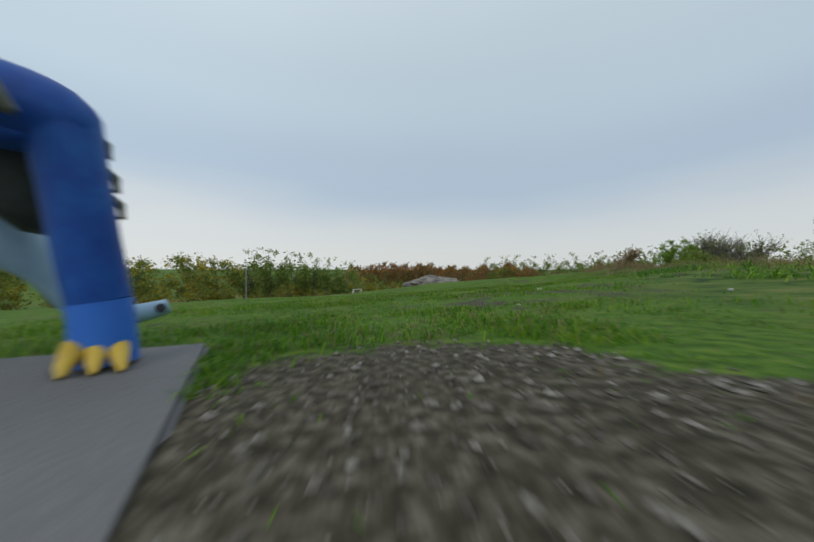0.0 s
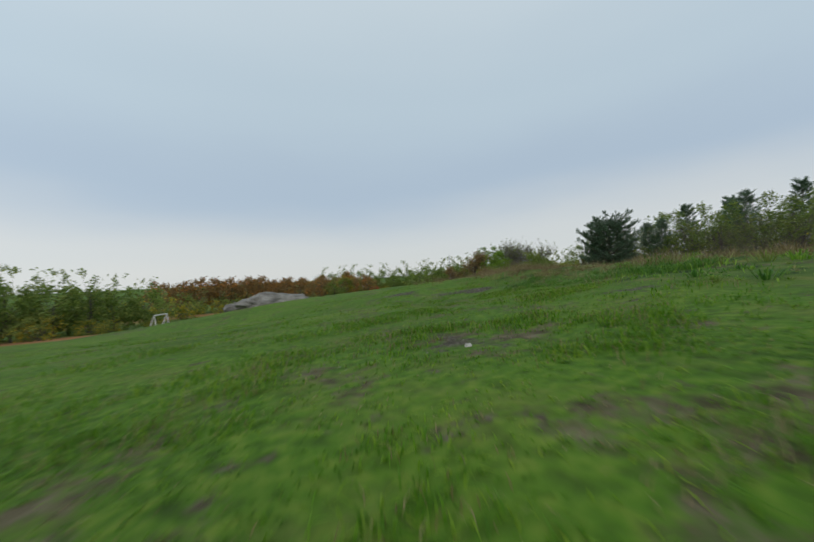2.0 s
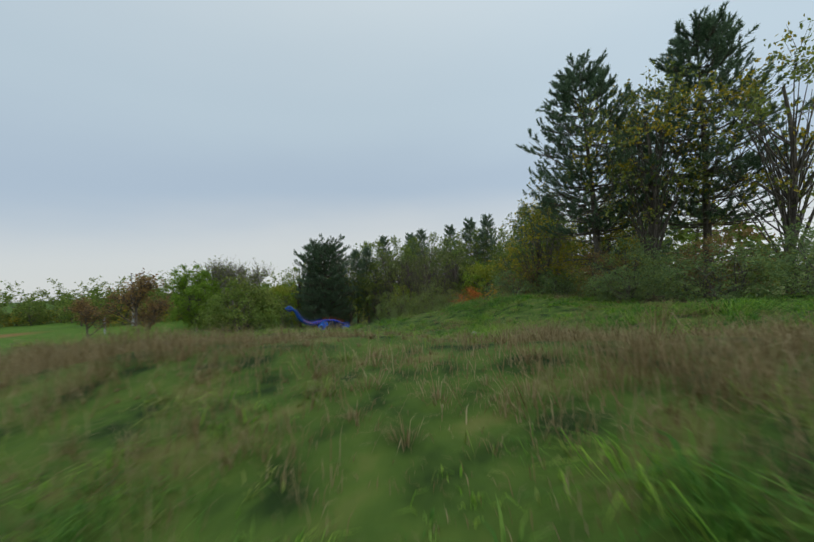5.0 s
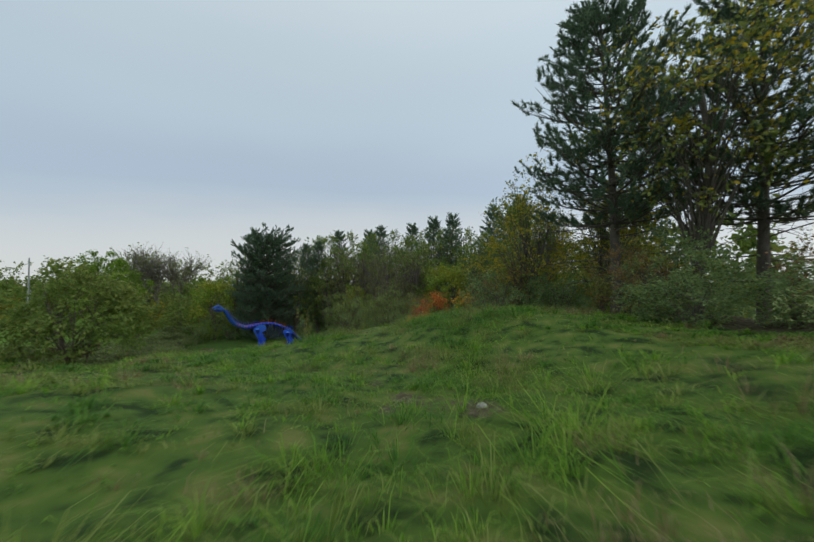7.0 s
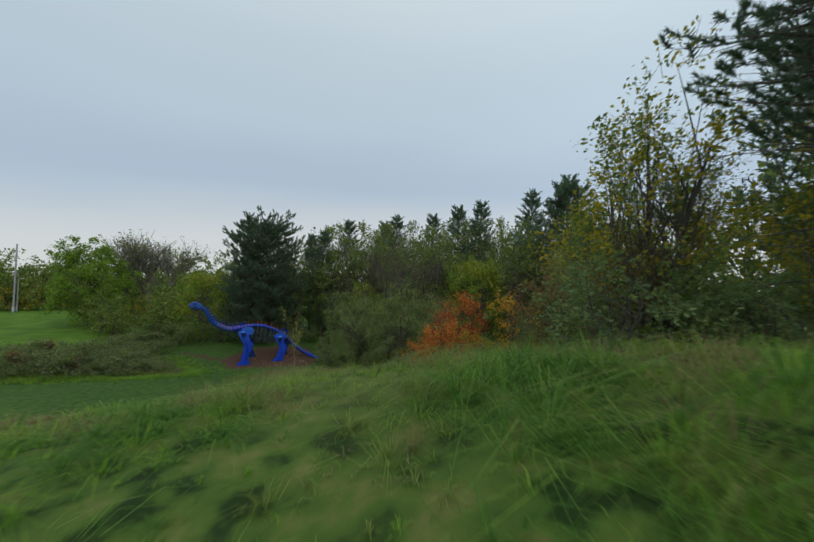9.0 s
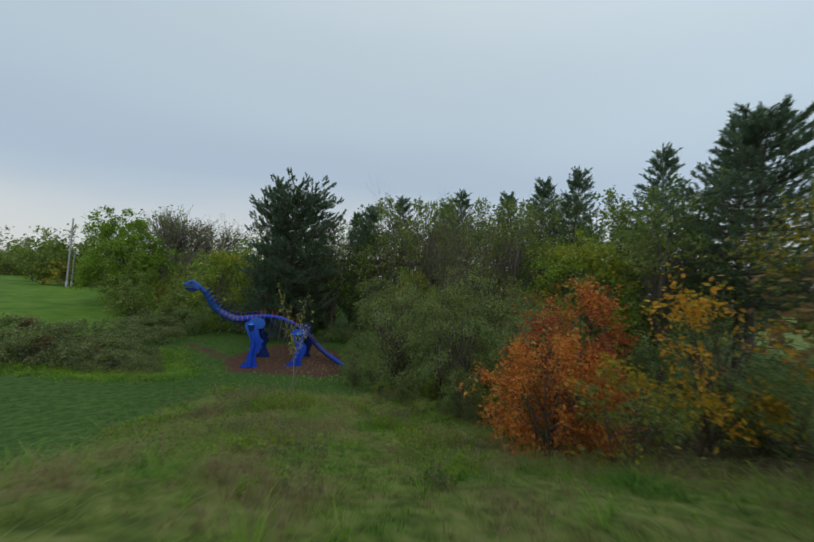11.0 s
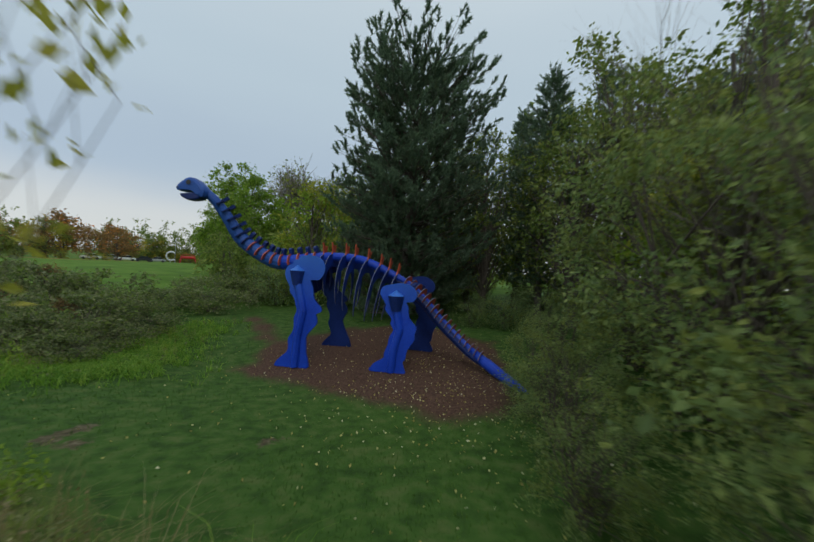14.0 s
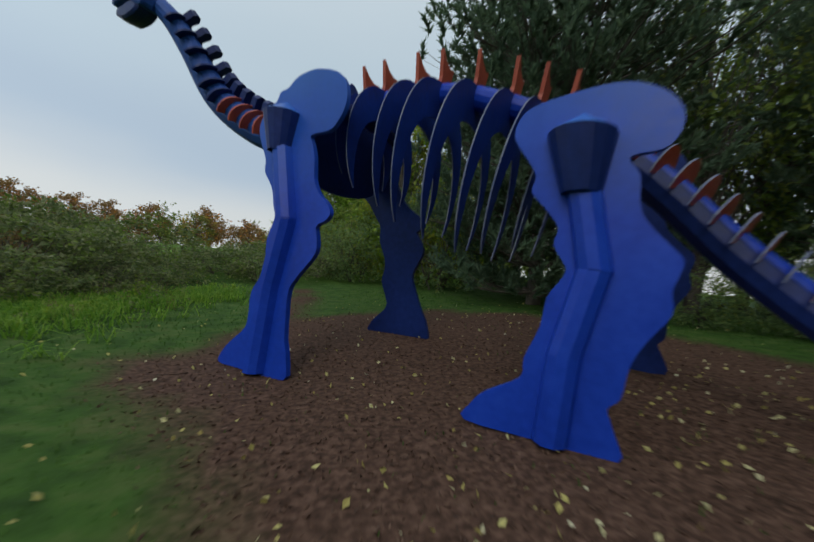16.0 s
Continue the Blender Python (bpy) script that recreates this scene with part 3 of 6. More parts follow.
ground_mesh = mesh_of("ground", [(gv, gf, 0)], [ground_material()], True)
avenue = np.clip(1.3 - np.abs((Y - 101 - 0.367 * (X + 22)) / 6.0), 0, 1) * np.clip((58 - X) / 6, 0, 1) * np.clip((X + 60) / 20, 0, 1)
clay = np.clip(1.4 - np.abs((X * 0.15 + (Y - 60.0)) / 7.0), 0, 1) * np.clip((8 - X) / 4, 0, 1) * np.clip((X + 70) / 20, 0, 1)
clay = np.maximum(clay, avenue)
for nm, val in (("clay", clay), ("mulch", mulch_at(X, Y)), ("field", np.clip((X - 30) / 6, 0, 1) * np.clip((200 - Y) / 40, 0, 1)), ("mown", np.clip((X - 30) / 6, 0, 1) * np.clip((Y - 54) / 4, 0, 1) * np.clip((200 - Y) / 40, 0, 1)), ("sere", 0.85 * tall_at(X, Y) * np.clip((X - 24) / 5, 0, 1)), ("gravel", gravel_at(X, Y)), ("bare", bare_and_shade_at(X, Y)), ("tall", tall_at(X, Y) * (np.hypot(X - 25, Y - 20) < 90))):
    at = ground_mesh.attributes.new(nm, "FLOAT", "POINT")
    at.data.foreach_set("value", np.asarray(val, np.float32).ravel())
ground = tagged(new("ground", ground_mesh), "rolling rough turf with worn soil and bark-chip bed", "ground", kind="structure")


# ---- trees ----
def rooted(name, x, y, label, category, group="", dz=0.0):
    e = new(name)
    e.matrix_basis = Matrix.Translation((x, y, z_at(x, y) + dz))
    return tagged(e, label, category, group)


def bow(a, b, sag, n=5):
    """A curve from a to b that starts steeper or flatter by sag."""
    t = np.linspace(0, 1, n)[:, None]
    mid = (np.asarray(a) + np.asarray(b)) / 2 + np.array([0, 0, sag])
    return (1 - t) ** 2 * np.asarray(a) + 2 * t * (1 - t) * mid + t ** 2 * np.asarray(b)


def broadleaf(name, seed, h, cr, ch, clumps, per, size, leaf, label, bark=BARK, stems=1, spread=0.55, second=None, share=0.3, twigs=3, category="tree", lift=0.0):
    """A broad-leaved tree or shrub: bowed limbs run from the trunk to uneven clumps of leaves."""
    rng = np.random.RandomState(seed)
    root = new(name)
    tagged(root, label, category)
    wood, crown = [], []
    zc, rz = h - ch / 2, ch / 2
    r0 = 0.018 * h + 0.02
    trunks = []
    for s in range(stems):
        a = rng.uniform(0, 2 * np.pi)
        off = 0.0 if stems == 1 else cr * 0.28
        top = np.array([math.cos(a) * off * 2 + rng.normal() * 0.05 * h, math.sin(a) * off * 2 + rng.normal() * 0.05 * h, zc + rz * 0.55])
        base = np.array([math.cos(a) * off * 0.5, math.sin(a) * off * 0.5, -0.15])
        t = np.linspace(0, 1, 8)[:, None]
        path = base + (top - base) * t + np.stack([np.sin(t[:, 0] * 5 + a), np.cos(t[:, 0] * 4 + a), t[:, 0] * 0], -1) * 0.02 * h
        wood.append(tube(path, np.linspace(r0, r0 * 0.25, 8) / (stems ** 0.5), 7))
        trunks.append(path)
    centres = []
    for k in range(clumps):
        d = unit(rng.normal(size=3))
        r = rng.uniform(0.35, 1.0) ** 0.6 * rng.uniform(0.82, 1.12)
        c = np.array([d[0] * cr * r, d[1] * cr * r, zc + d[2] * rz * r])
        c[2] = max(c[2], 0.12 * h * (1 - lift) + lift * h * 0.3)
        centres.append(c)
        path = trunks[k % stems]
        q = path[np.clip(int(len(path) * np.clip((c[2] / h) * 0.8, 0.15, 0.95)) - k % 4, 1, len(path) - 1)]
        q = q if q[2] < c[2] + 0.1 * h else path[2]
        joints = 4 if twigs else 3
        wood.append(tube(bow(q, c, 0.10 * h * rng.uniform(-0.3, 1), joints), np.linspace(r0 * 0.22, r0 * 0.05, joints), 3))
    centres = np.array(centres)
    wide = spread * (4.2 * cr * cr * rz / max(1, clumps)) ** (1 / 3)
    # sprays: twigs fan outwards and up from every clump, the leaves stand along them
    each = 9
    m = max(1, clumps * per // each)
    pick = rng.randint(0, clumps, m)
    away = centres - np.array([0, 0, zc - 0.3 * rz])
    ways = unit(unit(away)[pick] * 0.75 + rng.normal(size=(m, 3)) * 0.75 + np.array([0, 0, 0.22]))
    reach = wide * rng.uniform(1.0, 2.3, (m, 1)) * rng.uniform(0.75, 1.3, (clumps, 1))[pick]
    start = centres[pick] + rng.normal(size=(m, 3)) * wide * 0.35 * np.array([1, 1, 0.8])
    f_ = rng.uniform(size=(m, each, 1)) ** 0.75
    pts = start[:, None] + ways[:, None] * reach[:, None] * f_ + np.array([0, 0, -0.28]) * reach[:, None] * f_ ** 2 + rng.normal(size=(m, each, 3)) * np.minimum(size * 0.55, wide * 0.3)
    lean = (np.repeat(ways[:, None], each, 1) * 0.8 + np.array([0, 0, -0.25])).reshape(-1, 3)
    pts = pts.reshape(-1, 3)
    up_ = pts[:, 2] > 0.05
    pts, lean = pts[up_], lean[up_]
    if twigs:
        ends_ = start + ways * reach * 0.9 + np.array([0, 0, -0.2]) * reach
        for k in rng.choice(m, min(m, clumps * twigs * 2), replace=False):
            wood.append(tube([start[k], ends_[k]], [r0 * 0.055, r0 * 0.02], 3))
    if second:
        two = rng.uniform(size=len(pts)) < share * (1 + np.sin(pts[:, 2] * 1.3 + pts[:, 0]))
        crown += [leaves(rng, pts[~two], size, 0, lean[~two]), leaves(rng, pts[two], size, 1, lean[two])]
    else:
        crown.append(leaves(rng, pts, size, 0, lean))
    piece("trunk", wood, bark, root, True)
    piece("crown", crown, [leaf] + ([second] if second else []), root)
    return root


def bare_tree(name, seed, h, label, bark=TWIG, levels=4, kids=4, leaf=None, size=0.08, many=0, open_=0.5, keep=0.42, girth=0.013):
    """A leafless or nearly leafless tree, forking upwards into fine twigs."""
    rng = np.random.RandomState(seed)
    root = tagged(new(name), label, "tree")
    wood, ends = [], []

    def grow(p, d, length, r, level):
        n = 4 if level < 3 else 2
        pts, q, dd = [p], p, d
        for _ in range(n):
            dd = unit(dd + rng.normal(size=3) * 0.10 + np.array([0, 0, 0.05]))
            q = q + dd * length / n
            pts.append(q)
        wood.append(tube(pts, np.linspace(r, r * 0.5, n + 1), 6 if level < 2 else 3))
        if level == levels:
            ends.extend(pts[1:])
            return
        for k in range(kids if level else kids + 2):
            f = rng.uniform(0.35, 1.0)
            at_ = pts[int(f * n)]
            away = unit(rng.normal(size=3) * np.array([1, 1, 0.4]))
            grow(at_, unit(dd + away * open_ * rng.uniform(0.6, 1.5)), length * rng.uniform(0.5, 0.75), r * keep, level + 1)

    grow(np.array([0, 0, -0.1]), np.array([0, 0, 1.0]), h * 0.42, girth * h + 0.012, 0)
    piece("trunk", wood, bark, root, True)
    if leaf and many:
        e = np.array(ends)
        pts = e[rng.randint(0, len(e), many)] + rng.normal(size=(many, 3)) * 0.12
        piece("crown", [leaves(rng, pts, size)], leaf, root)
    return root


def pine(name, seed, h, reach, label, whorls=15, arms=6, tufts=7, needles=26, bare=0.2, length=0.30, width=0.028, needle=NEEDLE, shape=0.75, twigs=True, dead=0, crook=0.16, lift_top=0.2):
    """A pine: straight trunk, whorls of branches that sweep up at the ends, upright shoots set with needles like bottle brushes; dead boughs below."""
    rng = np.random.RandomState(seed)
    root = tagged(new(name), label, "tree")
    t = np.linspace(0, 1, 10)[:, None]
    path = np.concatenate([np.sin(t * 4 + seed) * 0.012 * h, np.cos(t * 3 + seed) * 0.012 * h, t * h - 0.2], 1)
    wood = [tube(path, np.linspace(0.014 * h + 0.05, 0.02, 10), 8)]
    roots_, ways = [], []

    def brush(c, tip, long_, n):
        """One shoot: needles all round its axis, leaning forwards."""
        s = rng.uniform(0, 1, (n, 1))
        roots_.append(c + tip * s * long_)
        ways.append(tip * (0.55 + 0.9 * s) + rng.normal(size=(n, 3)) * 0.55)

    for w in range(whorls):
        f = bare + (1 - bare) * (w + rng.uniform(-0.3, 0.3)) / whorls
        f = min(max(f, bare * 0.8), 0.985)
        at_ = np.array([np.interp(f, t[:, 0], path[:, k]) for k in range(3)])
        g = (f - bare) / (1 - bare)
        span = reach * (min(1, 0.62 + 1.5 * g) * (1 - g) ** shape + 0.07)
        for a in range(arms):
            az = 2 * np.pi * (a + rng.uniform(-0.35, 0.35)) / arms + w * 1.1
            L = span * rng.uniform(0.6, 1.15)
            rise = L * (rng.uniform(0.0, 0.38) + lift_top * max(0.0, g - 0.55) / 0.45) + 0.03 * g * h
            end = at_ + np.array([math.cos(az) * L, math.sin(az) * L, rise])
            limb = bow(at_, end, -crook * L, 6)
            wood.append(tube(limb, np.linspace(0.010 * L + 0.018, 0.008, 6), 4))
            side = np.array([-math.sin(az), math.cos(az), 0])
            for k in range(tufts):
                u = 1 - (k / tufts) ** 1.15 * 0.72
                base = np.array([np.interp(u, np.linspace(0, 1, 6), limb[:, j]) for j in range(3)])
                c = base + side * rng.uniform(-1, 1) * L * 0.26 * (1.25 - u) * 1.6 + np.array([0, 0, rng.uniform(-0.04, 0.10) * L])
                if k and twigs:
                    wood.append(tube([limb[int(u * 4)], c], [0.014, 0.006], 3))
                tip = unit(np.array([math.cos(az) * 0.55, math.sin(az) * 0.55, 0.75]) + side * rng.normal() * 0.4 + rng.normal(size=3) * 0.22)
                brush(c, tip, length * rng.uniform(1.4, 2.4), needles)
    for k in range(5):
        brush(path[-1] + np.array([rng.normal() * 0.18, rng.normal() * 0.18, 0.35 - 0.28 * k]), unit(np.array([rng.normal() * 0.3, rng.normal() * 0.3, 1.0])), length * 2.4, needles)
    for k in range(dead):
        f = rng.uniform(0.12, bare + 0.08)
        at_ = np.array([np.interp(f, t[:, 0], path[:, q]) for q in range(3)])
        az = rng.uniform(0, 2 * np.pi)
        L = reach * rng.uniform(0.3, 0.85)
        limb = bow(at_, at_ + np.array([math.cos(az) * L, math.sin(az) * L, L * rng.uniform(-0.12, 0.22)]), rng.uniform(-0.1, 0.1) * L, 5)
        wood.append(tube(limb, np.linspace(0.03, 0.008, 5), 4))
        for q in range(5):
            b0 = limb[rng.randint(1, 5)]
            wood.append(tube([b0, b0 + unit(np.array([math.cos(az), math.sin(az), 0.1]) + rng.normal(size=3) * 0.6) * L * rng.uniform(0.12, 0.3)], [0.011, 0.005], 3))
    roots_, ways = np.concatenate(roots_), np.concatenate(ways)
    piece("trunk", wood, BARK, root, True)
    piece("crown", [spikes(rng, roots_, ways, length * rng.uniform(0.6, 1.2, len(roots_)), width)], needle, root)
    return root


def plant(ob, x, y, turn=0.0, scale=1.0, dz=0.0):
    ob.matrix_basis = pose(x, y, z_at(x, y) + dz, 0, 0, turn) @ Matrix.Scale(scale, 4)
    return ob


def again(ob, x, y, turn=0.0, scale=1.0, dz=0.0, label="", tall=1.0):
    ob2 = copy_thing(ob, Matrix.Identity(4))
    ob2.matrix_basis = pose(x, y, z_at(x, y) + dz, 0, 0, turn) @ Matrix.Diagonal((scale, scale, scale * tall, 1))
    return tagged(ob2, label) if label else ob2


# knoll pines and the mixed trees beside them
pine_a = plant(pine("pine_tree", 3, 13.6, 4.9, "tall dark pine with upswept branches on the knoll", 17, 7, 13, 60, 0.30, 0.20, 0.042, dead=26), 29.3, 7.2)
again(pine_a, 28.8, 2.0, 130, 1.04, 0, "tall dark pine standing among autumn trees")
maple_y = plant(broadleaf("maple_tree", 11, 10.6, 3.2, 6.6, 60, 60, 0.19, LEAF_OLIVE, "tree with thinning olive and yellow autumn leaves", BARK, 1, 0.5, LEAF_YELLOW, 0.3, 2, lift=0.8), 27.2, 5.0)
again(maple_y, 25.2, 0.5, 70, 0.95)
hawthorn = plant(broadleaf("hawthorn_bush", 12, 4.6, 2.6, 4.4, 50, 70, 0.19, LEAF_DARK, "dense dark green thorn bush", BARK, 4, 0.5, LEAF_OLIVE, 0.14, 1, category="bush"), 26.0, 6.3, 0, 0.62)
h_rng = np.random.RandomState(16)
for x, y, s_ in ((22.8, 5.2, 0.62), (21.6, 2.0, 0.7), (25.0, 6.9, 0.55), (30.5, 9.4, 0.6), (32.3, 8.6, 0.75), (36.0, 7.8, 1.0), (39.6, 9.6, 1.0), (31.5, 3.0, 0.8), (23.6, 7.2, 0.5), (21.6, 4.6, 0.6), (30.6, 11.6, 0.6), (19.8, 2.0, 0.62), (24.0, -1.5, 0.8), (34.2, 5.4, 0.9)):
    again(hawthorn, x + h_rng.normal() * 0.3, y + h_rng.normal() * 0.3, h_rng.uniform(0, 360), s_ * h_rng.uniform(0.8, 1.15), 0, "", h_rng.uniform(0.65, 0.9))
golden = plant(broadleaf("field_maple", 13, 8.2, 2.4, 7.6, 64, 80, 0.15, LEAF_GOLD, "small tree turning gold and green", BARK, 2, 0.5, LEAF_GREEN, 0.5, 2), 33.2, 10.5)
again(golden, 36.8, 9.6, 100, 1.05)
again(golden, 43.0, 10.0, 250, 1.0, 0, "autumn tree turning gold at the top")
again(golden, 31.2, 6.8, 20, 0.8)
again(golden, 33.6, 5.6, 140, 0.9)
birch = plant(bare_tree("birch_tree", 14, 11.0, "slender birch with few pale green leaves remaining", BARK_PALE, 3, 5, LEAF_OLIVE, 0.09, 3000, 0.5), 35.2, 9.4)
again(birch, 44.5, 9.0, 90, 1.0)
russet = plant(broadleaf("hornbeam_bush", 15, 5.2, 2.6, 5.0, 55, 90, 0.17, LEAF_RUST, "russet brown shrub under the trees", BARK, 4, 0.5, LEAF_OLIVE, 0.4, 2, category="bush"), 41.0, 11.6)
again(russet, 34.6, 11.2, 120, 0.75)
again(russet, 26.4, 7.4, 200, 0.45, 0, "russet brown young shrub in the hedge")
again(russet, 23.0, 3.6, 20, 0.5, 0, "russet brown young shrub in the hedge")
again(russet, 45.5, 9.5, 220, 0.9)
again(hawthorn, 42.2, 10.0, 70, 1.0)

sallow = plant(broadleaf("sallow_bush", 17, 3.4, 1.8, 3.2, 64, 150, 0.135, LEAF_OLIVE, "rounded sallow bush with yellowing green leaves", TWIG, 5, 0.45, LEAF_GREEN, 0.5, 2, category="bush"), 21.4, 25.6)

# autumn shrubs at the foot of the knoll
orange = plant(broadleaf("guelder_rose_bush", 21, 3.9, 1.9, 3.8, 60, 130, 0.14, LEAF_ORANGE, "bright orange autumn shrub on the slope", TWIG, 5, 0.5, LEAF_RED, 0.16, 1, category="bush"), 45.8, 18.9, 0, 1.05)
plant(broadleaf("buckthorn_bush", 24, 3.3, 1.7, 3.2, 34, 50, 0.14, LEAF_YELLOW, "olive and yellow autumn shrub on the slope", TWIG, 5, 0.45, LEAF_OLIVE, 0.5, 1, category="bush"), 44.6, 16.9)
plant(broadleaf("spindle_bush", 22, 6.1, 2.1, 5.4, 55, 110, 0.16, LEAF_RED, "red-leaved autumn shrub on the slope", TWIG, 4, 0.5, LEAF_ORANGE, 0.3, 1, category="bush"), 48.3, 18.6)
plant(broadleaf("hazel_bush", 23, 5.4, 2.3, 4.4, 30, 60, 0.20, LEAF_AMBER, "amber-leaved hazel shrub on the slope", TWIG, 5, 0.4, LEAF_YELLOW, 0.3, 2, category="bush"), 47.2, 14.8)
for x, y, a, s_ in ((48.6, 15.8, 120, 0.5), (46.6, 13.0, 210, 0.6), (49.6, 13.2, 340, 0.7)):
    again(hawthorn, x, y, a, s_, 0, "dark green undergrowth bush below the autumn shrubs")

# big thicket beside the path
thicket = plant(broadleaf("dogwood_bush", 31, 6.3, 2.9, 6.1, 95, 130, 0.112, LEAF_DOGWOOD, "large green dogwood bush beside the path", TWIG, 7, 0.42, LEAF_OLIVE, 0.3, 2, category="bush"), 53.4, 28.6)
for x, y, a, s_ in ((52.0, 24.6, 100, 0.95), (57.4, 31.6, 220, 1.15), (55.5, 24.5, 160, 1.2), (61.5, 34.0, 40, 0.75), (51.6, 20.6, 290, 0.85)):
    again(thicket, x, y, a, s_)
for x, y, a, s_ in ((52.6, 31.6, 10, 0.30), (54.6, 32.9, 80, 0.38), (56.2, 34.4, 150, 0.36), (51.6, 29.4, 220, 0.36), (58.6, 35.4, 300, 0.45), (50.0, 26.6, 330, 0.3), (49.4, 23.2, 60, 0.34)):
    again(thicket, x, y, a, s_, 0, "low green dogwood growth at the path edge")
sprout = plant(broadleaf("bramble_sprout", 35, 1.3, 0.8, 1.2, 26, 26, 0.13, LEAF_ORANGE, "low bramble sprout with orange and green leaves", TWIG, 5, 0.4, LEAF_BRIGHT, 0.5, 2, category="bush"), 51.6, 25.2)
for x, y, a, s_ in ((50.6, 23.6, 90, 0.9), (52.3, 26.6, 200, 0.7), (49.9, 21.6, 300, 1.0), (50.9, 28.6, 30, 0.6)):
    again(sprout, x, y, a, s_)
tangle = plant(bare_tree("elder_tree", 33, 10.8, "leggy elder tangle with a few yellow leaves", BARK_PALE, 3, 7, LEAF_OLIVE, 0.15, 3200, 0.75, 0.42, 0.009), 56.5, 27.0, 0, 0.98)
again(tangle, 54.8, 22.5, 120, 1.0)
again(tangle, 59.0, 30.0, 240, 1.0)
willow = bare_tree("willow_tree", 34, 16.5, "tall whippy leafless willow", TWIG, 4, 5, None, 0.1, 0, 0.40, 0.40, 0.0036)
willow_top = max(v.co.z for v in willow.children[0].data.vertices)
plant(willow, 56.2, 27.4, 0, 13.6 / willow_top)
for x, y, a, top in ((58.6, 31.0, 70, 14.6), (59.2, 24.2, 200, 13.6), (61.5, 28.0, 280, 15.4)):
    again(willow, x, y, a, top / willow_top)

# trees behind the large sculpture
pine_c = plant(pine("pine_tree", 5, 15.7, 5.5, "broad dark pine behind the blue sculpture", 22, 11, 16, 44, 0.05, 0.28, 0.085, shape=0.17, crook=0.10, lift_top=0.35), 62.1, 47.6)
pine_far = plant(pine("pine_tree", 6, 19.0, 3.9, "dark pine in the wood edge", 28, 6, 6, 17, 0.14, 0.34, 0.10, shape=0.75, twigs=False, crook=0.06, lift_top=0.25), 79.0, 23.6)
for k, (x, y, s_, a) in enumerate(((75, 19.6, 0.97, 40), (77, 33.5, 0.95, 90), (82, 37, 0.93, 200), (84, 29, 1.0, 10), (71, 12.5, 0.95, 70), (66, 8.5, 0.95, 150), (88, 40, 1.0, 20), (68.5, 42, 0.8, 100), (72.5, 46.5, 0.8, 330), (76, 41.5, 0.93, 300), (38.5, 3.0, 0.8, 60), (64.5, 52, 0.7, 10))):
    again(pine_far, x, y, a, s_)
again(pine_a, 58.8, 9.7, 215, 1.13, 0, "dark pine standing above the autumn shrubs")
alder = plant(broadleaf("alder_tree", 41, 15.0, 3.5, 13.4, 95, 40, 0.29, LEAF_GREEN, "tall thinning alder with pale green leaves", BARK, 1, 0.45, LEAF_OLIVE, 0.4, 1), 67.0, 45.6, 0, 0.85)
for x, y, s_, a in ((69.5, 38.0, 1.12, 50), (67.0, 33.0, 1.0, 120), (71.5, 31.0, 1.1, 35), (67.0, 24.0, 0.95, 260), (70.5, 49.5, 0.95, 170), (73.0, 36.5, 0.95, 250), (65.5, 28.5, 0.8, 310), (70.0, 22.0, 0.85, 15), (67.4, 39.6, 0.85, 330), (63.5, 15.5, 0.8, 80), (57.5, 14.0, 0.75, 190)):
    again(alder, x, y, a, s_)
for k, (x, y, s_) in enumerate(((74, 42.5, 1.15), (77.5, 38, 1.2), (80, 32.5, 1.2), (78, 27.5, 1.15), (76, 21.5, 1.15), (80, 18, 1.2), (73.5, 15.5, 1.05), (68, 14.5, 0.95), (63, 11.5, 0.95), (76, 47, 1.2), (70.5, 53, 1.1), (84, 23, 1.25), (72, 27, 1.05), (66, 56, 0.95))):
    again(alder, x, y, 71 * k, s_)
golden_big = plant(broadleaf("field_maple", 42, 9.5, 3.0, 8.8, 70, 76, 0.28, LEAF_CHARTREUSE, "field maple turning yellow at the wood edge", BARK, 1, 0.5, LEAF_BRIGHT, 0.5, 1), 64.5, 19.5)
again(alder, 46.8, 8.3, 110, 0.76)
again(alder, 49.6, 7.6, 200, 0.8)
again(golden_big, 66.5, 62.5, 60, 0.95)
again(golden_big, 63.5, 33.0, 130, 0.85)
again(golden_big, 59.0, 17.5, 220, 0.95)
again(maple_y, 52.6, 9.0, 300, 0.9)
again(hawthorn, 54.5, 12.6, 200, 0.9, 0, "dark bush at the wood edge")
for x, y, s_, a in ((64.5, 41.5, 0.5, 0), (60.5, 53.0, 1.1, 200), (57.0, 56.0, 0.85, 30), (66.0, 49.0, 0.6, 120), (68.2, 47.5, 0.6, 40), (63.4, 43.0, 0.4, 20), (70.0, 43.0, 0.6, 260), (66.0, 36.4, 0.4, 280), (71.0, 40.0, 0.5, 310), (71.5, 34.0, 0.6, 20), (73.0, 44.5, 0.8, 70), (70.6, 51.0, 0.8, 150), (74.5, 38.5, 0.8, 220), (68.6, 37.2, 0.4, 100)):
    again(hawthorn, x, y, a, s_, 0, "dark bush at the wood edge")

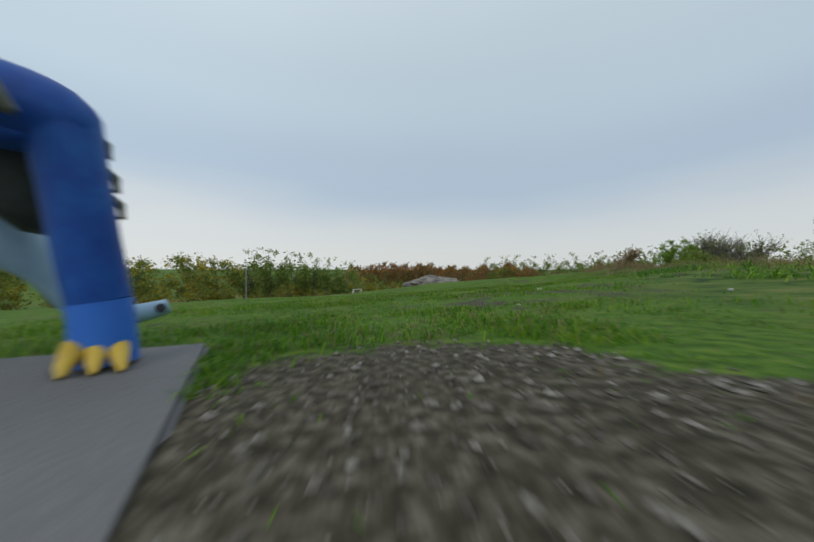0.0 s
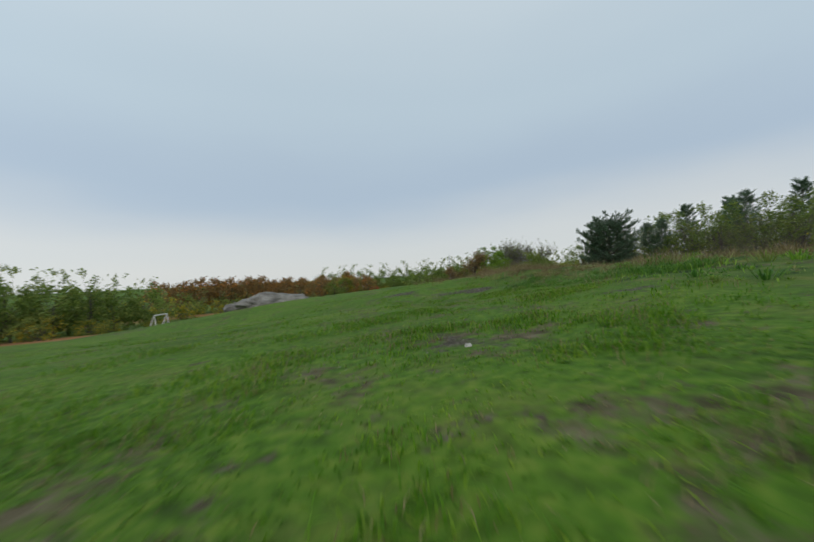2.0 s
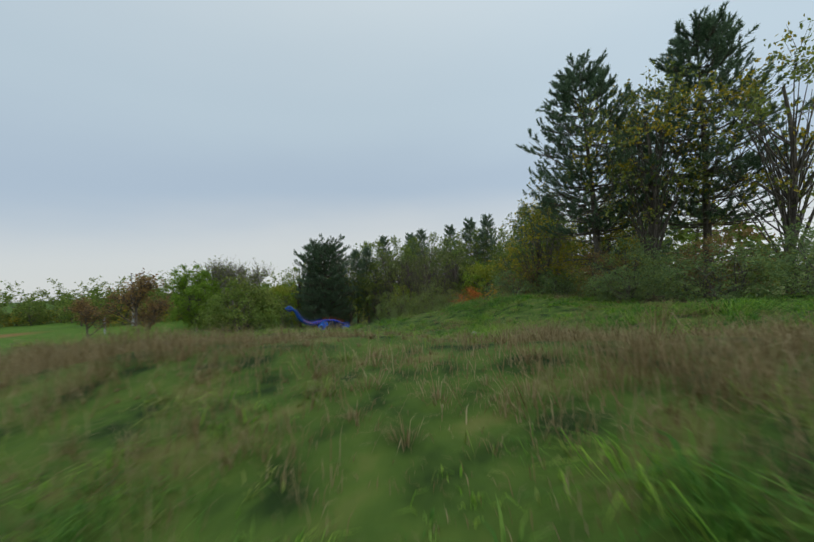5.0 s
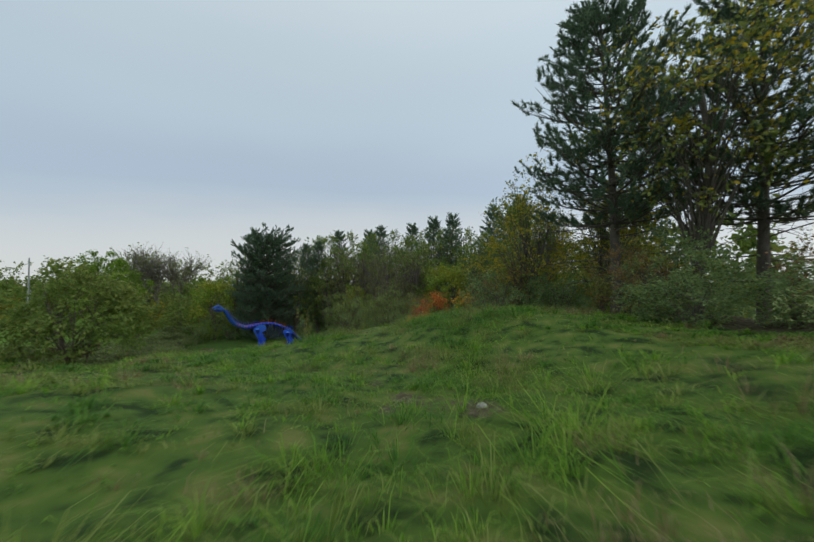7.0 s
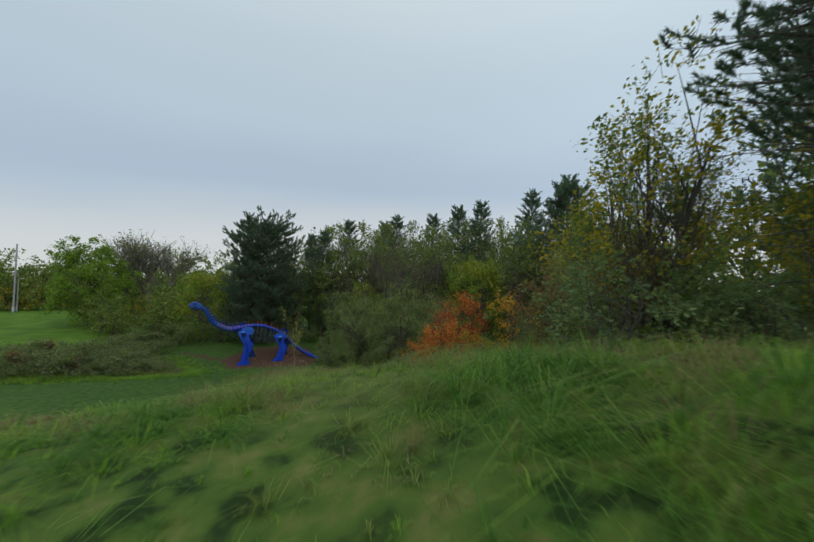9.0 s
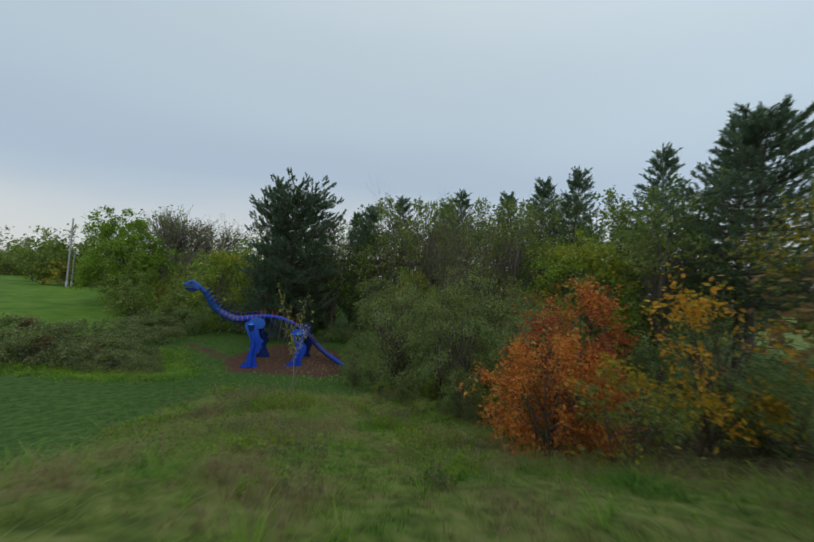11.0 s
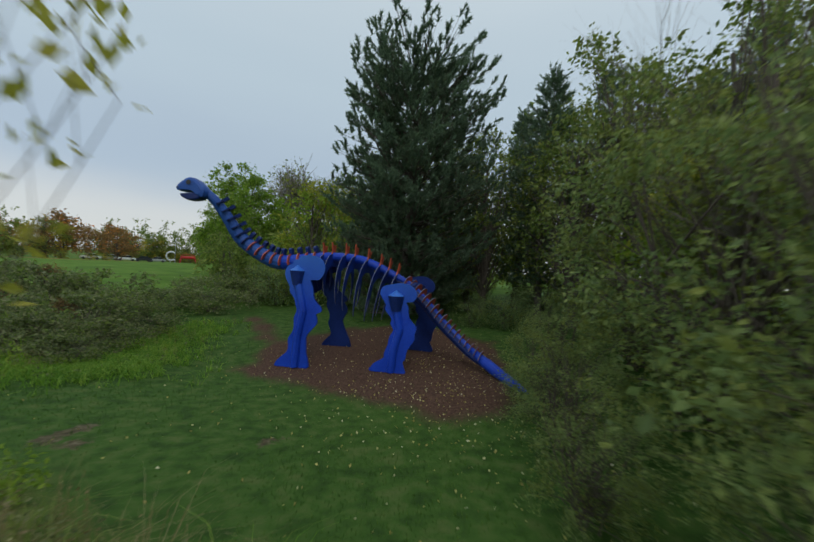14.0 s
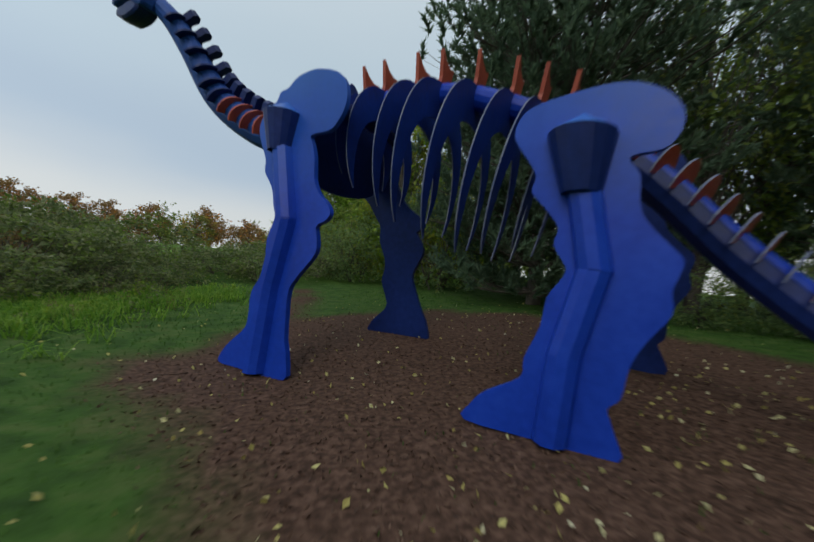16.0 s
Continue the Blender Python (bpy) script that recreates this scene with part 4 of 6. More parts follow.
# green round tree, bare tops and field trees beyond
green = plant(broadleaf("lime_tree", 51, 12.5, 5.0, 11.8, 190, 130, 0.30, LEAF_LIME, "round bright green field tree", BARK, 1, 0.42, LEAF_GREEN, 0.15, 0), 59.4, 76.6, 0, 1.03)
ash = bare_tree("ash_tree", 52, 15.0, "leafless grey ash tree", BARK_PALE, 3, 7, LEAF_OLIVE, 0.26, 900, 0.55, 0.5)
ash_top = max(v.co.z for v in ash.children[0].data.vertices)
plant(ash, 64.6, 77.6, 0, 16.2 / ash_top)
again(ash, 68.0, 76.5, 100, 16.0 / ash_top)
again(ash, 72.0, 74.5, 220, 15.2 / ash_top)
mid = plant(broadleaf("sycamore_tree", 53, 10.5, 4.2, 10.0, 50, 40, 0.60, LEAF_GREEN, "mid-green leafy tree in the field", BARK, 1, 0.5, LEAF_OLIVE, 0.35, 0), 72.0, 68.0)
for x, y, s_, a in ((78, 92, 1.0, 50), (86, 84, 1.0, 100), (82, 72, 0.95, 150), (80, 120, 1.0, 220), (95, 100, 1.1, 280), (74, 172, 0.9, 75), (78, 158, 0.95, 140), (66, 128, 1.0, 10), (31, 124, 0.75, 60), (60, 58, 0.7, 320)):
    again(mid, x, y, a, s_)

for k, (x, y, s_) in enumerate(((62.5, 112, 0.9), (65.5, 110, 1.0), (69.5, 107, 1.0), (74, 105, 1.1), (78.5, 101.5, 1.05), (83, 98, 1.1), (88, 93, 1.1), (76, 88, 0.95), (81, 82, 1.0), (90, 76, 1.1), (88, 62, 1.1), (78, 57, 0.9), (80, 6, 1.1), (70, 1, 1.1), (60, -1, 1.0), (50, -1, 1.0), (42, -2, 0.95))):
    again(mid, x, y, 47 * k, s_)
for k, (x, y, s_) in enumerate(((52, 192, 1.25), (60.5, 197, 1.3), (68, 192, 1.25), (75.5, 186, 1.3), (82, 176, 1.3), (89, 165, 1.3), (95, 150, 1.3), (44, 196, 1.2))):
    again(mid, x, y, 61 * k, s_)
# yellow tree and low trees between the lime and the broad pine
again(golden_big, 59.4, 55.2, 20, 1.0)
for x, y, s_, a in ((57.0, 70.0, 0.58, 40), (55.2, 65.0, 0.48, 100), (64.5, 68.0, 0.7, 190), (60.5, 63.0, 0.58, 250), (58.0, 61.0, 0.4, 10)):
    again(mid, x, y, a, s_, 0, "dull green low tree before the field")

# bushes on the knoll seen from the lawn
twiggy = plant(bare_tree("rose_bush", 61, 4.9, "scrubby half-bare rose bush with reddish leaves", TWIG, 3, 6, LEAF_RUST, 0.12, 1700, 0.7, 0.5), 17.7, 28.6, 0, 0.95)
again(twiggy, 19.4, 30.2, 60, 0.85)
again(twiggy, 16.4, 30.0, 160, 0.7)
# bramble thicket in front of the field
bramble = plant(broadleaf("bramble_bush", 71, 1.9, 1.9, 1.9, 42, 64, 0.15, LEAF_BRAMBLE, "low tangled dark bramble thicket", TWIG, 9, 0.45, LEAF_GREEN, 0.2, 3, category="bush"), 43.2, 51.6, 0, 1.1)
b_rng = np.random.RandomState(72)
for x, y, s_, tall_ in ((42.0, 54.2, 1.2, 1.0), (44.7, 50.2, 1.2, 1.0), (45.0, 47.6, 1.0, 1.0), (45.2, 45.6, 0.75, 1.0), (46.9, 44.8, 0.62, 0.8), (47.4, 46.6, 0.8, 0.8), (46.6, 49.0, 1.1, 1.0), (48.4, 49.4, 0.9, 0.7), (44.4, 53.8, 1.35, 1.1), (46.9, 52.4, 1.2, 0.9),
                        (49.6, 52.6, 1.0, 0.7), (41.4, 57.2, 1.4, 1.1), (44.1, 57.6, 1.5, 1.0), (47.1, 56.2, 1.5, 0.8), (50.2, 56.2, 1.3, 0.7), (52.6, 54.6, 1.0, 0.7), (39.4, 55.0, 1.2, 1.1), (38.2, 59.4, 1.5, 1.1), (54.6, 56.8, 1.1, 0.8), (53.0, 59.2, 1.4, 0.8), (36.0, 57.0, 1.2, 1.1), (34.6, 61.0, 1.5, 1.1), (56.2, 60.0, 1.3, 0.9)):
    again(bramble, x + b_rng.normal() * 0.3, y + b_rng.normal() * 0.3, b_rng.uniform(0, 360), s_ * b_rng.uniform(0.85, 1.15), 0, "", tall_ * b_rng.uniform(0.7, 0.98))
for x, y, a, s_ in ((43.6, 53.0, 100, 0.62), (41.0, 55.5, 230, 0.7), (44.8, 58.5, 310, 0.75), (40.0, 58.2, 60, 0.7), (46.0, 50.6, 140, 0.55)):
    again(twiggy, x, y, a, s_)

# sapling on the slope
sap_rng = np.random.RandomState(81)
sapling = tagged(new("sapling"), "thin young sapling with a few yellow leaves", "tree")
stem = np.array([(0, 0, -0.1), (0.10, -0.03, 1.2), (0.02, 0.06, 2.5), (-0.10, 0.10, 3.6)])
sw, tips = [tube(stem, [0.032, 0.027, 0.021, 0.013], 6)], []
for k in range(16):
    f = sap_rng.uniform(0.45, 1)
    b0 = np.array([np.interp(f, [0, 0.38, 0.78, 1], stem[:, j]) for j in range(3)])
    az = sap_rng.uniform(0, 2 * np.pi)
    L = sap_rng.uniform(0.7, 1.9)
    e1 = b0 + np.array([math.cos(az) * L * 0.45, math.sin(az) * L * 0.45, L])
    c_ = bow(b0, e1, -0.12 * L, 6)
    sw.append(tube(c_, np.linspace(0.0065, 0.003, 6), 4))
    tips += list(c_[2:])
    for _ in range(3):
        s0 = c_[sap_rng.randint(2, 6)]
        e2 = s0 + np.array([sap_rng.normal() * 0.2, sap_rng.normal() * 0.2, 0.45])
        sw.append(tube(bow(s0, e2, 0, 3), [0.003, 0.0025, 0.002], 3))
        tips.append(e2)
piece("trunk", sw, BARK_PALE, sapling, True)
tips = np.array(tips)
piece("crown", [leaves(sap_rng, tips[sap_rng.randint(0, len(tips), 320)] + sap_rng.normal(size=(320, 3)) * 0.06, 0.10)], LEAF_LIME_YELLOW, sapling)
plant(sapling, 47.1, 32.0, 0, 1.08)

# far rows of autumn trees and the distant woods
rust = plant(broadleaf("hornbeam_tree", 91, 8.5, 3.4, 7.8, 42, 46, 0.52, LEAF_RUST, "rust-brown avenue tree in a far row", BARK, 1, 0.5, LEAF_ORANGE, 0.12, 0), -16.0, 112.0)
tagged(rust, group="avenue of rust-brown trees")
row_rng = np.random.RandomState(92)
x = -16.0
while x < 104:
    x += 3.9 if x < 16 else 9.4
    y = 112.0 + (x + 16.0) * 0.385
    if 48 < x < 84:
        continue
    again(rust, x + row_rng.normal() * 0.4, y + row_rng.normal() * 0.6, row_rng.uniform(0, 360), row_rng.uniform(0.88, 1.08) * (1 if x < 16 else 1.05))
for k, x in enumerate((8, 14.5, 21, 27.5, 34, 40.5, 46)):
    again(rust, x, 172 - 0.3 * x, row_rng.uniform(0, 360), row_rng.uniform(0.95, 1.15))
yel_far = plant(broadleaf("poplar_tree", 93, 8.6, 3.4, 8.4, 50, 50, 0.44, LEAF_YELLOW, "far tree with thin yellow leaves", BARK, 1, 0.5, LEAF_OLIVE, 0.6, 0), -36.0, 59.0)
for x, y, s_, a in ((-33.0, 62.5, 0.95, 60), (-40.0, 52.0, 0.85, 160), (-44.5, 50.5, 0.9, 230), (36.0, 131.0, 1.0, 40), (57.0, 193.0, 1.1, 110), (-46, 38, 0.9, 20), (-52, 44, 1.0, 70), (50, 160, 0.9, 200)):
    again(yel_far, x, y, a, s_)
for x, y, s_, a in ((-29.0, 66.0, 0.8, 20), (-26.0, 69.5, 0.8, 120), (-23.0, 72.0, 0.8, 200), (-20.0, 75.0, 0.8, 300), (-17.0, 77.5, 0.75, 70), (-30.0, 76.0, 0.9, 170), (-24.0, 80.0, 0.85, 260), (-13.5, 80, 0.7, 30)):
    again(mid, x, y, a, s_)
for x, y, s_, a in ((-42.0, 33.0, 0.6, 0), (-47.0, 36.0, 0.65, 120), (-50.0, 55.0, 0.6, 45)):
    again(ash, x, y, a, s_)
scrub = plant(broadleaf("scrub_bush", 94, 3.2, 2.6, 3.1, 34, 30, 0.34, LEAF_OLIVE, "low scrubby bush at the field edge", TWIG, 4, 0.5, LEAF_YELLOW, 0.3, 0, category="bush"), -30.0, 58.0)
for k in range(11):
    t_ = k / 10
    again(scrub, -46 + 34 * t_ + row_rng.normal(), 40 + 36 * t_ + row_rng.normal(), row_rng.uniform(0, 360), row_rng.uniform(0.5, 0.95))
again(golden, -31.0, 33.2, 20, 1.1, 0, "grey-green willowy tree at the lawn edge")
for k in range(16):
    again(scrub, 44 + 3.4 * k + row_rng.normal(), 206 - 2.9 * k + row_rng.normal() * 2, row_rng.uniform(0, 360), row_rng.uniform(1.2, 2.0))
for k in range(17):
    again(scrub, -20 + 4.1 * k + row_rng.normal(), 107.5 + 1.56 * k + row_rng.normal() * 0.6, row_rng.uniform(0, 360), (row_rng.uniform(0.6, 0.9) + 0.03 * k) * (1 if k < 9 else 0.35))
for k in range(9):
    again(scrub, -52 + 6.2 * k + row_rng.normal(), 62 + 5.0 * k + row_rng.normal() * 1.5, row_rng.uniform(0, 360), row_rng.uniform(1.1, 1.7))
for k in range(1, 9):
    again(scrub, 60 + 3.6 * k + row_rng.normal(), 109 - 2.4 * k + row_rng.normal(), row_rng.uniform(0, 360), row_rng.uniform(1.0, 1.6))
for k in range(12):
    again(scrub, 64 + 2.6 * k + row_rng.normal(), 70 + 2.2 * k + row_rng.normal() * 2, row_rng.uniform(0, 360), row_rng.uniform(0.9, 1.5))


# ---- the large blue sculpture ----
def rounded(points, n=4):
    """A closed smooth line through the corner points."""
    p = np.asarray(points, float)
    a, b, c, d = np.roll(p, 1, 0), p, np.roll(p, -1, 0), np.roll(p, -2, 0)
    out = []
    for k in range(n):
        t = k / n
        out.append(0.5 * (2 * b + (c - a) * t + (2 * a - 5 * b + 4 * c - d) * t ** 2 + (3 * b - a - 3 * c + d) * t ** 3))
    return np.stack(out, 1).reshape(-1, p.shape[1])


def fill(outline):
    """Triangles that fill a flat outline."""
    from mathutils.geometry import tessellate_polygon
    return np.array(tessellate_polygon([[Vector((a, b, 0)) for a, b in outline]]))


def plate(outline, y, thick, face=0, rim=0):
    """An upright plate in the plane of length and height."""
    o = np.asarray(outline, float)
    n = len(o)
    f = fill(o)
    out = []
    for s in (-0.5, 0.5):
        v = np.stack([o[:, 0], np.full(n, y + s * thick), o[:, 1]], -1)
        out.append((v, f if s > 0 else f[:, ::-1], face))
    ring = np.concatenate([out[0][0], out[1][0]])
    k = np.arange(n)
    out.append((ring, np.stack([k, (k + 1) % n, n + (k + 1) % n, n + k], -1), rim))
    return out


FRONT_LEG = [(2.59, 3.43), (2.53, 3.57), (2.39, 3.61), (2.27, 3.72), (2.1, 3.78), (1.89, 3.79), (1.64, 3.73), (1.47, 3.64), (1.37, 3.51), (1.32, 3.33), (1.34, 3.15), (1.43, 2.99), (1.54, 2.91), (1.82, 2.88),
             (1.76, 2.73), (1.70, 2.55), (1.65, 2.29), (1.54, 2.11), (1.38, 1.98), (1.31, 1.86), (1.36, 1.77), (1.5, 1.69), (1.46, 1.55), (1.45, 1.35), (1.66, 1.08), (1.79, 0.87), (1.77, 0.55),
             (1.73, 0.26), (1.66, 0.06), (1.67, -0.24), (2.46, -0.24), (2.89, -0.24), (2.85, -0.08), (2.73, 0.06), (2.48, 0.29), (2.45, 0.48), (2.47, 0.76), (2.35, 0.98), (2.3, 1.19), (2.33, 1.5), (2.25, 1.78),
             (2.31, 1.95), (2.40, 2.2), (2.59, 2.43), (2.62, 2.62), (2.80, 2.92), (2.85, 3.14), (2.75, 3.36)]
REAR_LEG = [(-0.94, 2.88), (-1.15, 2.94), (-1.36, 2.98), (-1.55, 3.0), (-1.74, 2.98), (-1.92, 2.89), (-2.03, 2.77), (-2.07, 2.64), (-2.04, 2.5), (-1.95, 2.4), (-1.73, 2.35), (-1.81, 2.2), (-1.83, 1.97), (-1.88, 1.83),
            (-2.04, 1.65), (-2.13, 1.55), (-2.13, 1.46), (-2.08, 1.3), (-2.09, 1.12), (-1.95, 0.9), (-1.86, 0.7), (-1.82, 0.45), (-1.74, 0.35), (-1.79, 0.2), (-1.83, -0.03), (-1.24, -0.03), (-0.63, -0.03), (-0.67, 0.12),
            (-0.78, 0.25), (-1.07, 0.44), (-1.09, 0.62), (-1.19, 0.9), (-1.22, 1.15), (-1.32, 1.32), (-1.34, 1.42), (-1.23, 1.6), (-1.25, 1.75), (-1.15, 1.9), (-1.0, 2.07), (-1.02, 2.22), (-0.92, 2.39), (-0.81, 2.55), (-0.79, 2.67), (-0.84, 2.8)]


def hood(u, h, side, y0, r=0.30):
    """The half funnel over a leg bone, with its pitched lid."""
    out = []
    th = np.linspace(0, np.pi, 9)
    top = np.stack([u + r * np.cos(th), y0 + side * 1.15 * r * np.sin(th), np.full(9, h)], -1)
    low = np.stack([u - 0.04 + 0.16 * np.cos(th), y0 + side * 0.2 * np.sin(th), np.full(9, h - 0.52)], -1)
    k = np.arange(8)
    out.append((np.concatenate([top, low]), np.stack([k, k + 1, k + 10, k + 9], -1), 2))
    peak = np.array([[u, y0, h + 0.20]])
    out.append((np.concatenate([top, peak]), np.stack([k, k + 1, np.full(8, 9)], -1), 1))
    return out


def bone(points, side, y0, r):
    """A faceted half-round bone on the outside of a leg plate."""
    p = np.array([(u, y0 + side * 0.05, h) for u, h in points], float)
    rings = []
    for q in p:
        th = np.linspace(0, np.pi, 6)
        rings.append(np.stack([q[0] + r * np.cos(th), q[1] + side * 1.15 * r * np.sin(th), np.full(6, q[2])], -1))
    v = np.concatenate(rings)
    i = np.arange(len(p) - 1)[:, None] * 6
    k = np.arange(5)[None]
    f = np.stack([i + k, i + k + 1, i + 6 + k + 1, i + 6 + k], -1).reshape(-1, 4)
    caps = [(rings[0], np.array([[0, 1, 4, 5], [1, 2, 3, 4]]), 0), (rings[-1], np.array([[0, 1, 4, 5], [1, 2, 3, 4]]), 0)]
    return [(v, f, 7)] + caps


def cross_plate(u, y, h, ring, tangent, thick, face, rim):
    """A thin plate square to the backbone; ring gives (across, up) corners about the point (u, y, h)."""
    o = np.asarray(ring, float)
    n = len(o)
    t = unit(np.asarray(tangent, float))
    acr = unit(np.cross(np.array([0, 0, 1.0]), t))
    up = unit(np.cross(t, acr))
    mid = np.array([u, y, h]) + o[:, :1] * acr + o[:, 1:] * up
    f = fill(o)
    a, b = mid - t * thick / 2, mid + t * thick / 2
    k = np.arange(n)
    return [(a, f[:, ::-1], face), (b, f, face), (np.concatenate([a, b]), np.stack([k, (k + 1) % n, n + (k + 1) % n, n + k], -1), rim)]


def spline(ctrl, n):
    c = np.asarray(ctrl, float)
    d = np.r_[0, np.cumsum(np.linalg.norm(np.diff(c[:, :3], axis=0), axis=1))]
    c2 = np.vstack([2 * c[0] - c[1], c, 2 * c[-1] - c[-2]])
    out = []
    for s in np.linspace(0, d[-1] - 1e-6, n):
        i = int(np.searchsorted(d, s, "right") - 1)
        t = (s - d[i]) / (d[i + 1] - d[i])
        a, b, e, g = c2[i], c2[i + 1], c2[i + 2], c2[i + 3]
        out.append(0.5 * (2 * b + (e - a) * t + (2 * a - 5 * b + 4 * e - g) * t ** 2 + (3 * b - a - 3 * e + g) * t ** 3))
    return np.array(out)


# backbone from head to tail: along, to its left, up, radius
BACK = [(6.55, 1.02, 6.06, 0.16), (6.17, 0.82, 5.68, 0.19), (5.85, 0.58, 5.15, 0.22), (5.38, 0.28, 4.34, 0.27), (4.61, 0.12, 3.78, 0.29), (3.72, 0.05, 3.46, 0.30), (2.60, 0, 3.60, 0.27),
        (2.00, 0, 3.74, 0.20), (1.30, 0, 3.80, 0.17), (0.40, 0, 3.74, 0.17), (-0.20, 0, 3.55, 0.17), (-0.90, 0, 3.26, 0.18), (-1.60, 0, 2.90, 0.19), (-2.15, 0.0, 2.45, 0.19),
        (-2.75, 0.06, 1.81, 0.19), (-3.35, 0.16, 1.28, 0.18), (-3.90, 0.42, 0.86, 0.17), (-4.40, 0.82, 0.56, 0.15), (-4.90, 1.32, 0.32, 0.14), (-5.32, 2.0, 0.22, 0.11), (-5.62, 2.75, 0.24, 0.03)]


def sculpture():
    ch = []
    back = spline(BACK, 90)
    tan = unit(np.gradient(back[:, :3], axis=0))
    slim = back[:, 3] * np.interp(np.arange(len(back)), [0, 46, 54, 72, 77], [1, 1, 0.62, 0.62, 1.25])
    ch.append(tube(back[24:, :3], slim[24:], 14, 0))
    # lower tail plate, the shade of its underside put into the navy
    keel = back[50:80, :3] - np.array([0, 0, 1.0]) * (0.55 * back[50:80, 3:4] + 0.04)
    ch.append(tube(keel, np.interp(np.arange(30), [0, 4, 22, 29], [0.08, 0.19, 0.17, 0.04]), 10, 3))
    ch.append(tube(back[:25, :3], back[:25, 3], 14, 8))
    ch += disc_caps(back[:, :3], back[:, 3], 14, 8)
    # legs: near pair and far pair, the far pair set back; each leans in towards the spine
    def leaning(chunks, side):
        out = []
        for v, faces, slot in chunks:
            v = np.array(v, float)
            v[:, 1] -= side * 0.085 * v[:, 2]
            out.append((v, faces, slot))
        return out

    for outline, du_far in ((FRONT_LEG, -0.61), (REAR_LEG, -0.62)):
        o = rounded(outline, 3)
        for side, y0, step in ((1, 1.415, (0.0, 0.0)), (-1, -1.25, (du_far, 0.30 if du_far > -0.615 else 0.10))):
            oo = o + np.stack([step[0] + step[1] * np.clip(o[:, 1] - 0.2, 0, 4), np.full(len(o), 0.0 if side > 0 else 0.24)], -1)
            # far pair takes the navy: its shade is put into the colour
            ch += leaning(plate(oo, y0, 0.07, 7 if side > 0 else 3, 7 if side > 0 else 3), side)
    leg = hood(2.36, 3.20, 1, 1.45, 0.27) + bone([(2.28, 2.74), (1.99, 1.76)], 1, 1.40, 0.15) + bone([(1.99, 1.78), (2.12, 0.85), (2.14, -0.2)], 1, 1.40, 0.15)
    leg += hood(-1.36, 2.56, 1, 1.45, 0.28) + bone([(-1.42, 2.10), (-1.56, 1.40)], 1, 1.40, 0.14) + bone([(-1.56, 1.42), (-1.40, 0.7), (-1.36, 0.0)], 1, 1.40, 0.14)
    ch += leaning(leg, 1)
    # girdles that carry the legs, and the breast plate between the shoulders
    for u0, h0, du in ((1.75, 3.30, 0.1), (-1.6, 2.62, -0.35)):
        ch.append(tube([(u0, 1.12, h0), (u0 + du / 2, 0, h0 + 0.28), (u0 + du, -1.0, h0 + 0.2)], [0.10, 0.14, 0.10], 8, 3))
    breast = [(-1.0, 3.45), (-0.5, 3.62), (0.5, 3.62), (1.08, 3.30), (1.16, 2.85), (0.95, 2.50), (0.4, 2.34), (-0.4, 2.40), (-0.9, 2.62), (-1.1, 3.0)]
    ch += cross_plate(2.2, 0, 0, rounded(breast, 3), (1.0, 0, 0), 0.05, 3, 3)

    def at_u(u):
        j = int(np.argmin(np.abs(back[:, 0] - u)))
        return back[j], tan[j]

    # ribs: slim crescent plates either side, broad at the top, tips curling in
    for k, u in enumerate((1.86, 1.43, 1.0, 0.53, 0.07, -0.38, -0.80, -1.15)):
        p, t = at_u(u)
        deep = (1.45, 1.75, 2.05, 2.25, 2.35, 2.3, 2.15, 1.9)[k]
        wide = (0.75, 0.9, 1.0, 1.05, 1.08, 1.05, 0.98, 0.85)[k]
        a = np.linspace(0.0, 0.76 * np.pi, 18)
        fat = 0.50 * (1 - a / a[-1]) ** 0.75 + 0.025
        way = np.array([1.0, 0, np.interp(k, [0, 3, 7], [-0.02, 0.08, 0.24])])
        for s in (1, -1):
            outer = np.stack([s * wide * np.sin(a) ** 0.8, 0.12 - deep * (1 - np.cos(a)) / 2 * 1.05], -1)
            inner = np.stack([s * np.maximum(wide * np.sin(a) ** 0.8 - fat * (0.35 + 0.65 * np.sin(a)), -0.0), 0.12 - deep * (1 - np.cos(a)) / 2 * 1.05 - fat * np.maximum(np.cos(a), 0.0)], -1)
            ring = np.concatenate([outer, inner[::-1]])
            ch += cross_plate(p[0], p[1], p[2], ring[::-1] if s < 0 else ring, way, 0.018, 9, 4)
        fin = [(-0.14, 0.08), (0.15, 0.08), (0.13, 0.22), (0.20, 0.56), (0.06, 0.46), (-0.08, 0.42), (-0.20, 0.44)]
        ch += cross_plate(p[0] + 0.03, p[1], p[2], fin, way, 0.05, 5, 5)
    # collars along the neck and discs along the tail
    for j in list(range(4, 34, 2)):
        p, t = back[j], tan[j]
        r = p[3]
        a = np.linspace(-0.10 * np.pi, 1.10 * np.pi, 15)
        lip = 0.16 * (0.35 + 0.65 * np.abs(np.cos(a)))
        outer = np.stack([(r + lip) * np.cos(a), (r + lip * 0.6) * np.sin(a)], -1)
        inner = np.stack([(r - 0.03) * np.cos(a), (r - 0.03) * np.sin(a)], -1)
        up_t = -t
        ch += cross_plate(p[0], p[1], p[2], np.concatenate([outer, inner[::-1]]), up_t, 0.035, 5 if j > 14 else 3, 5 if j > 14 else 3)
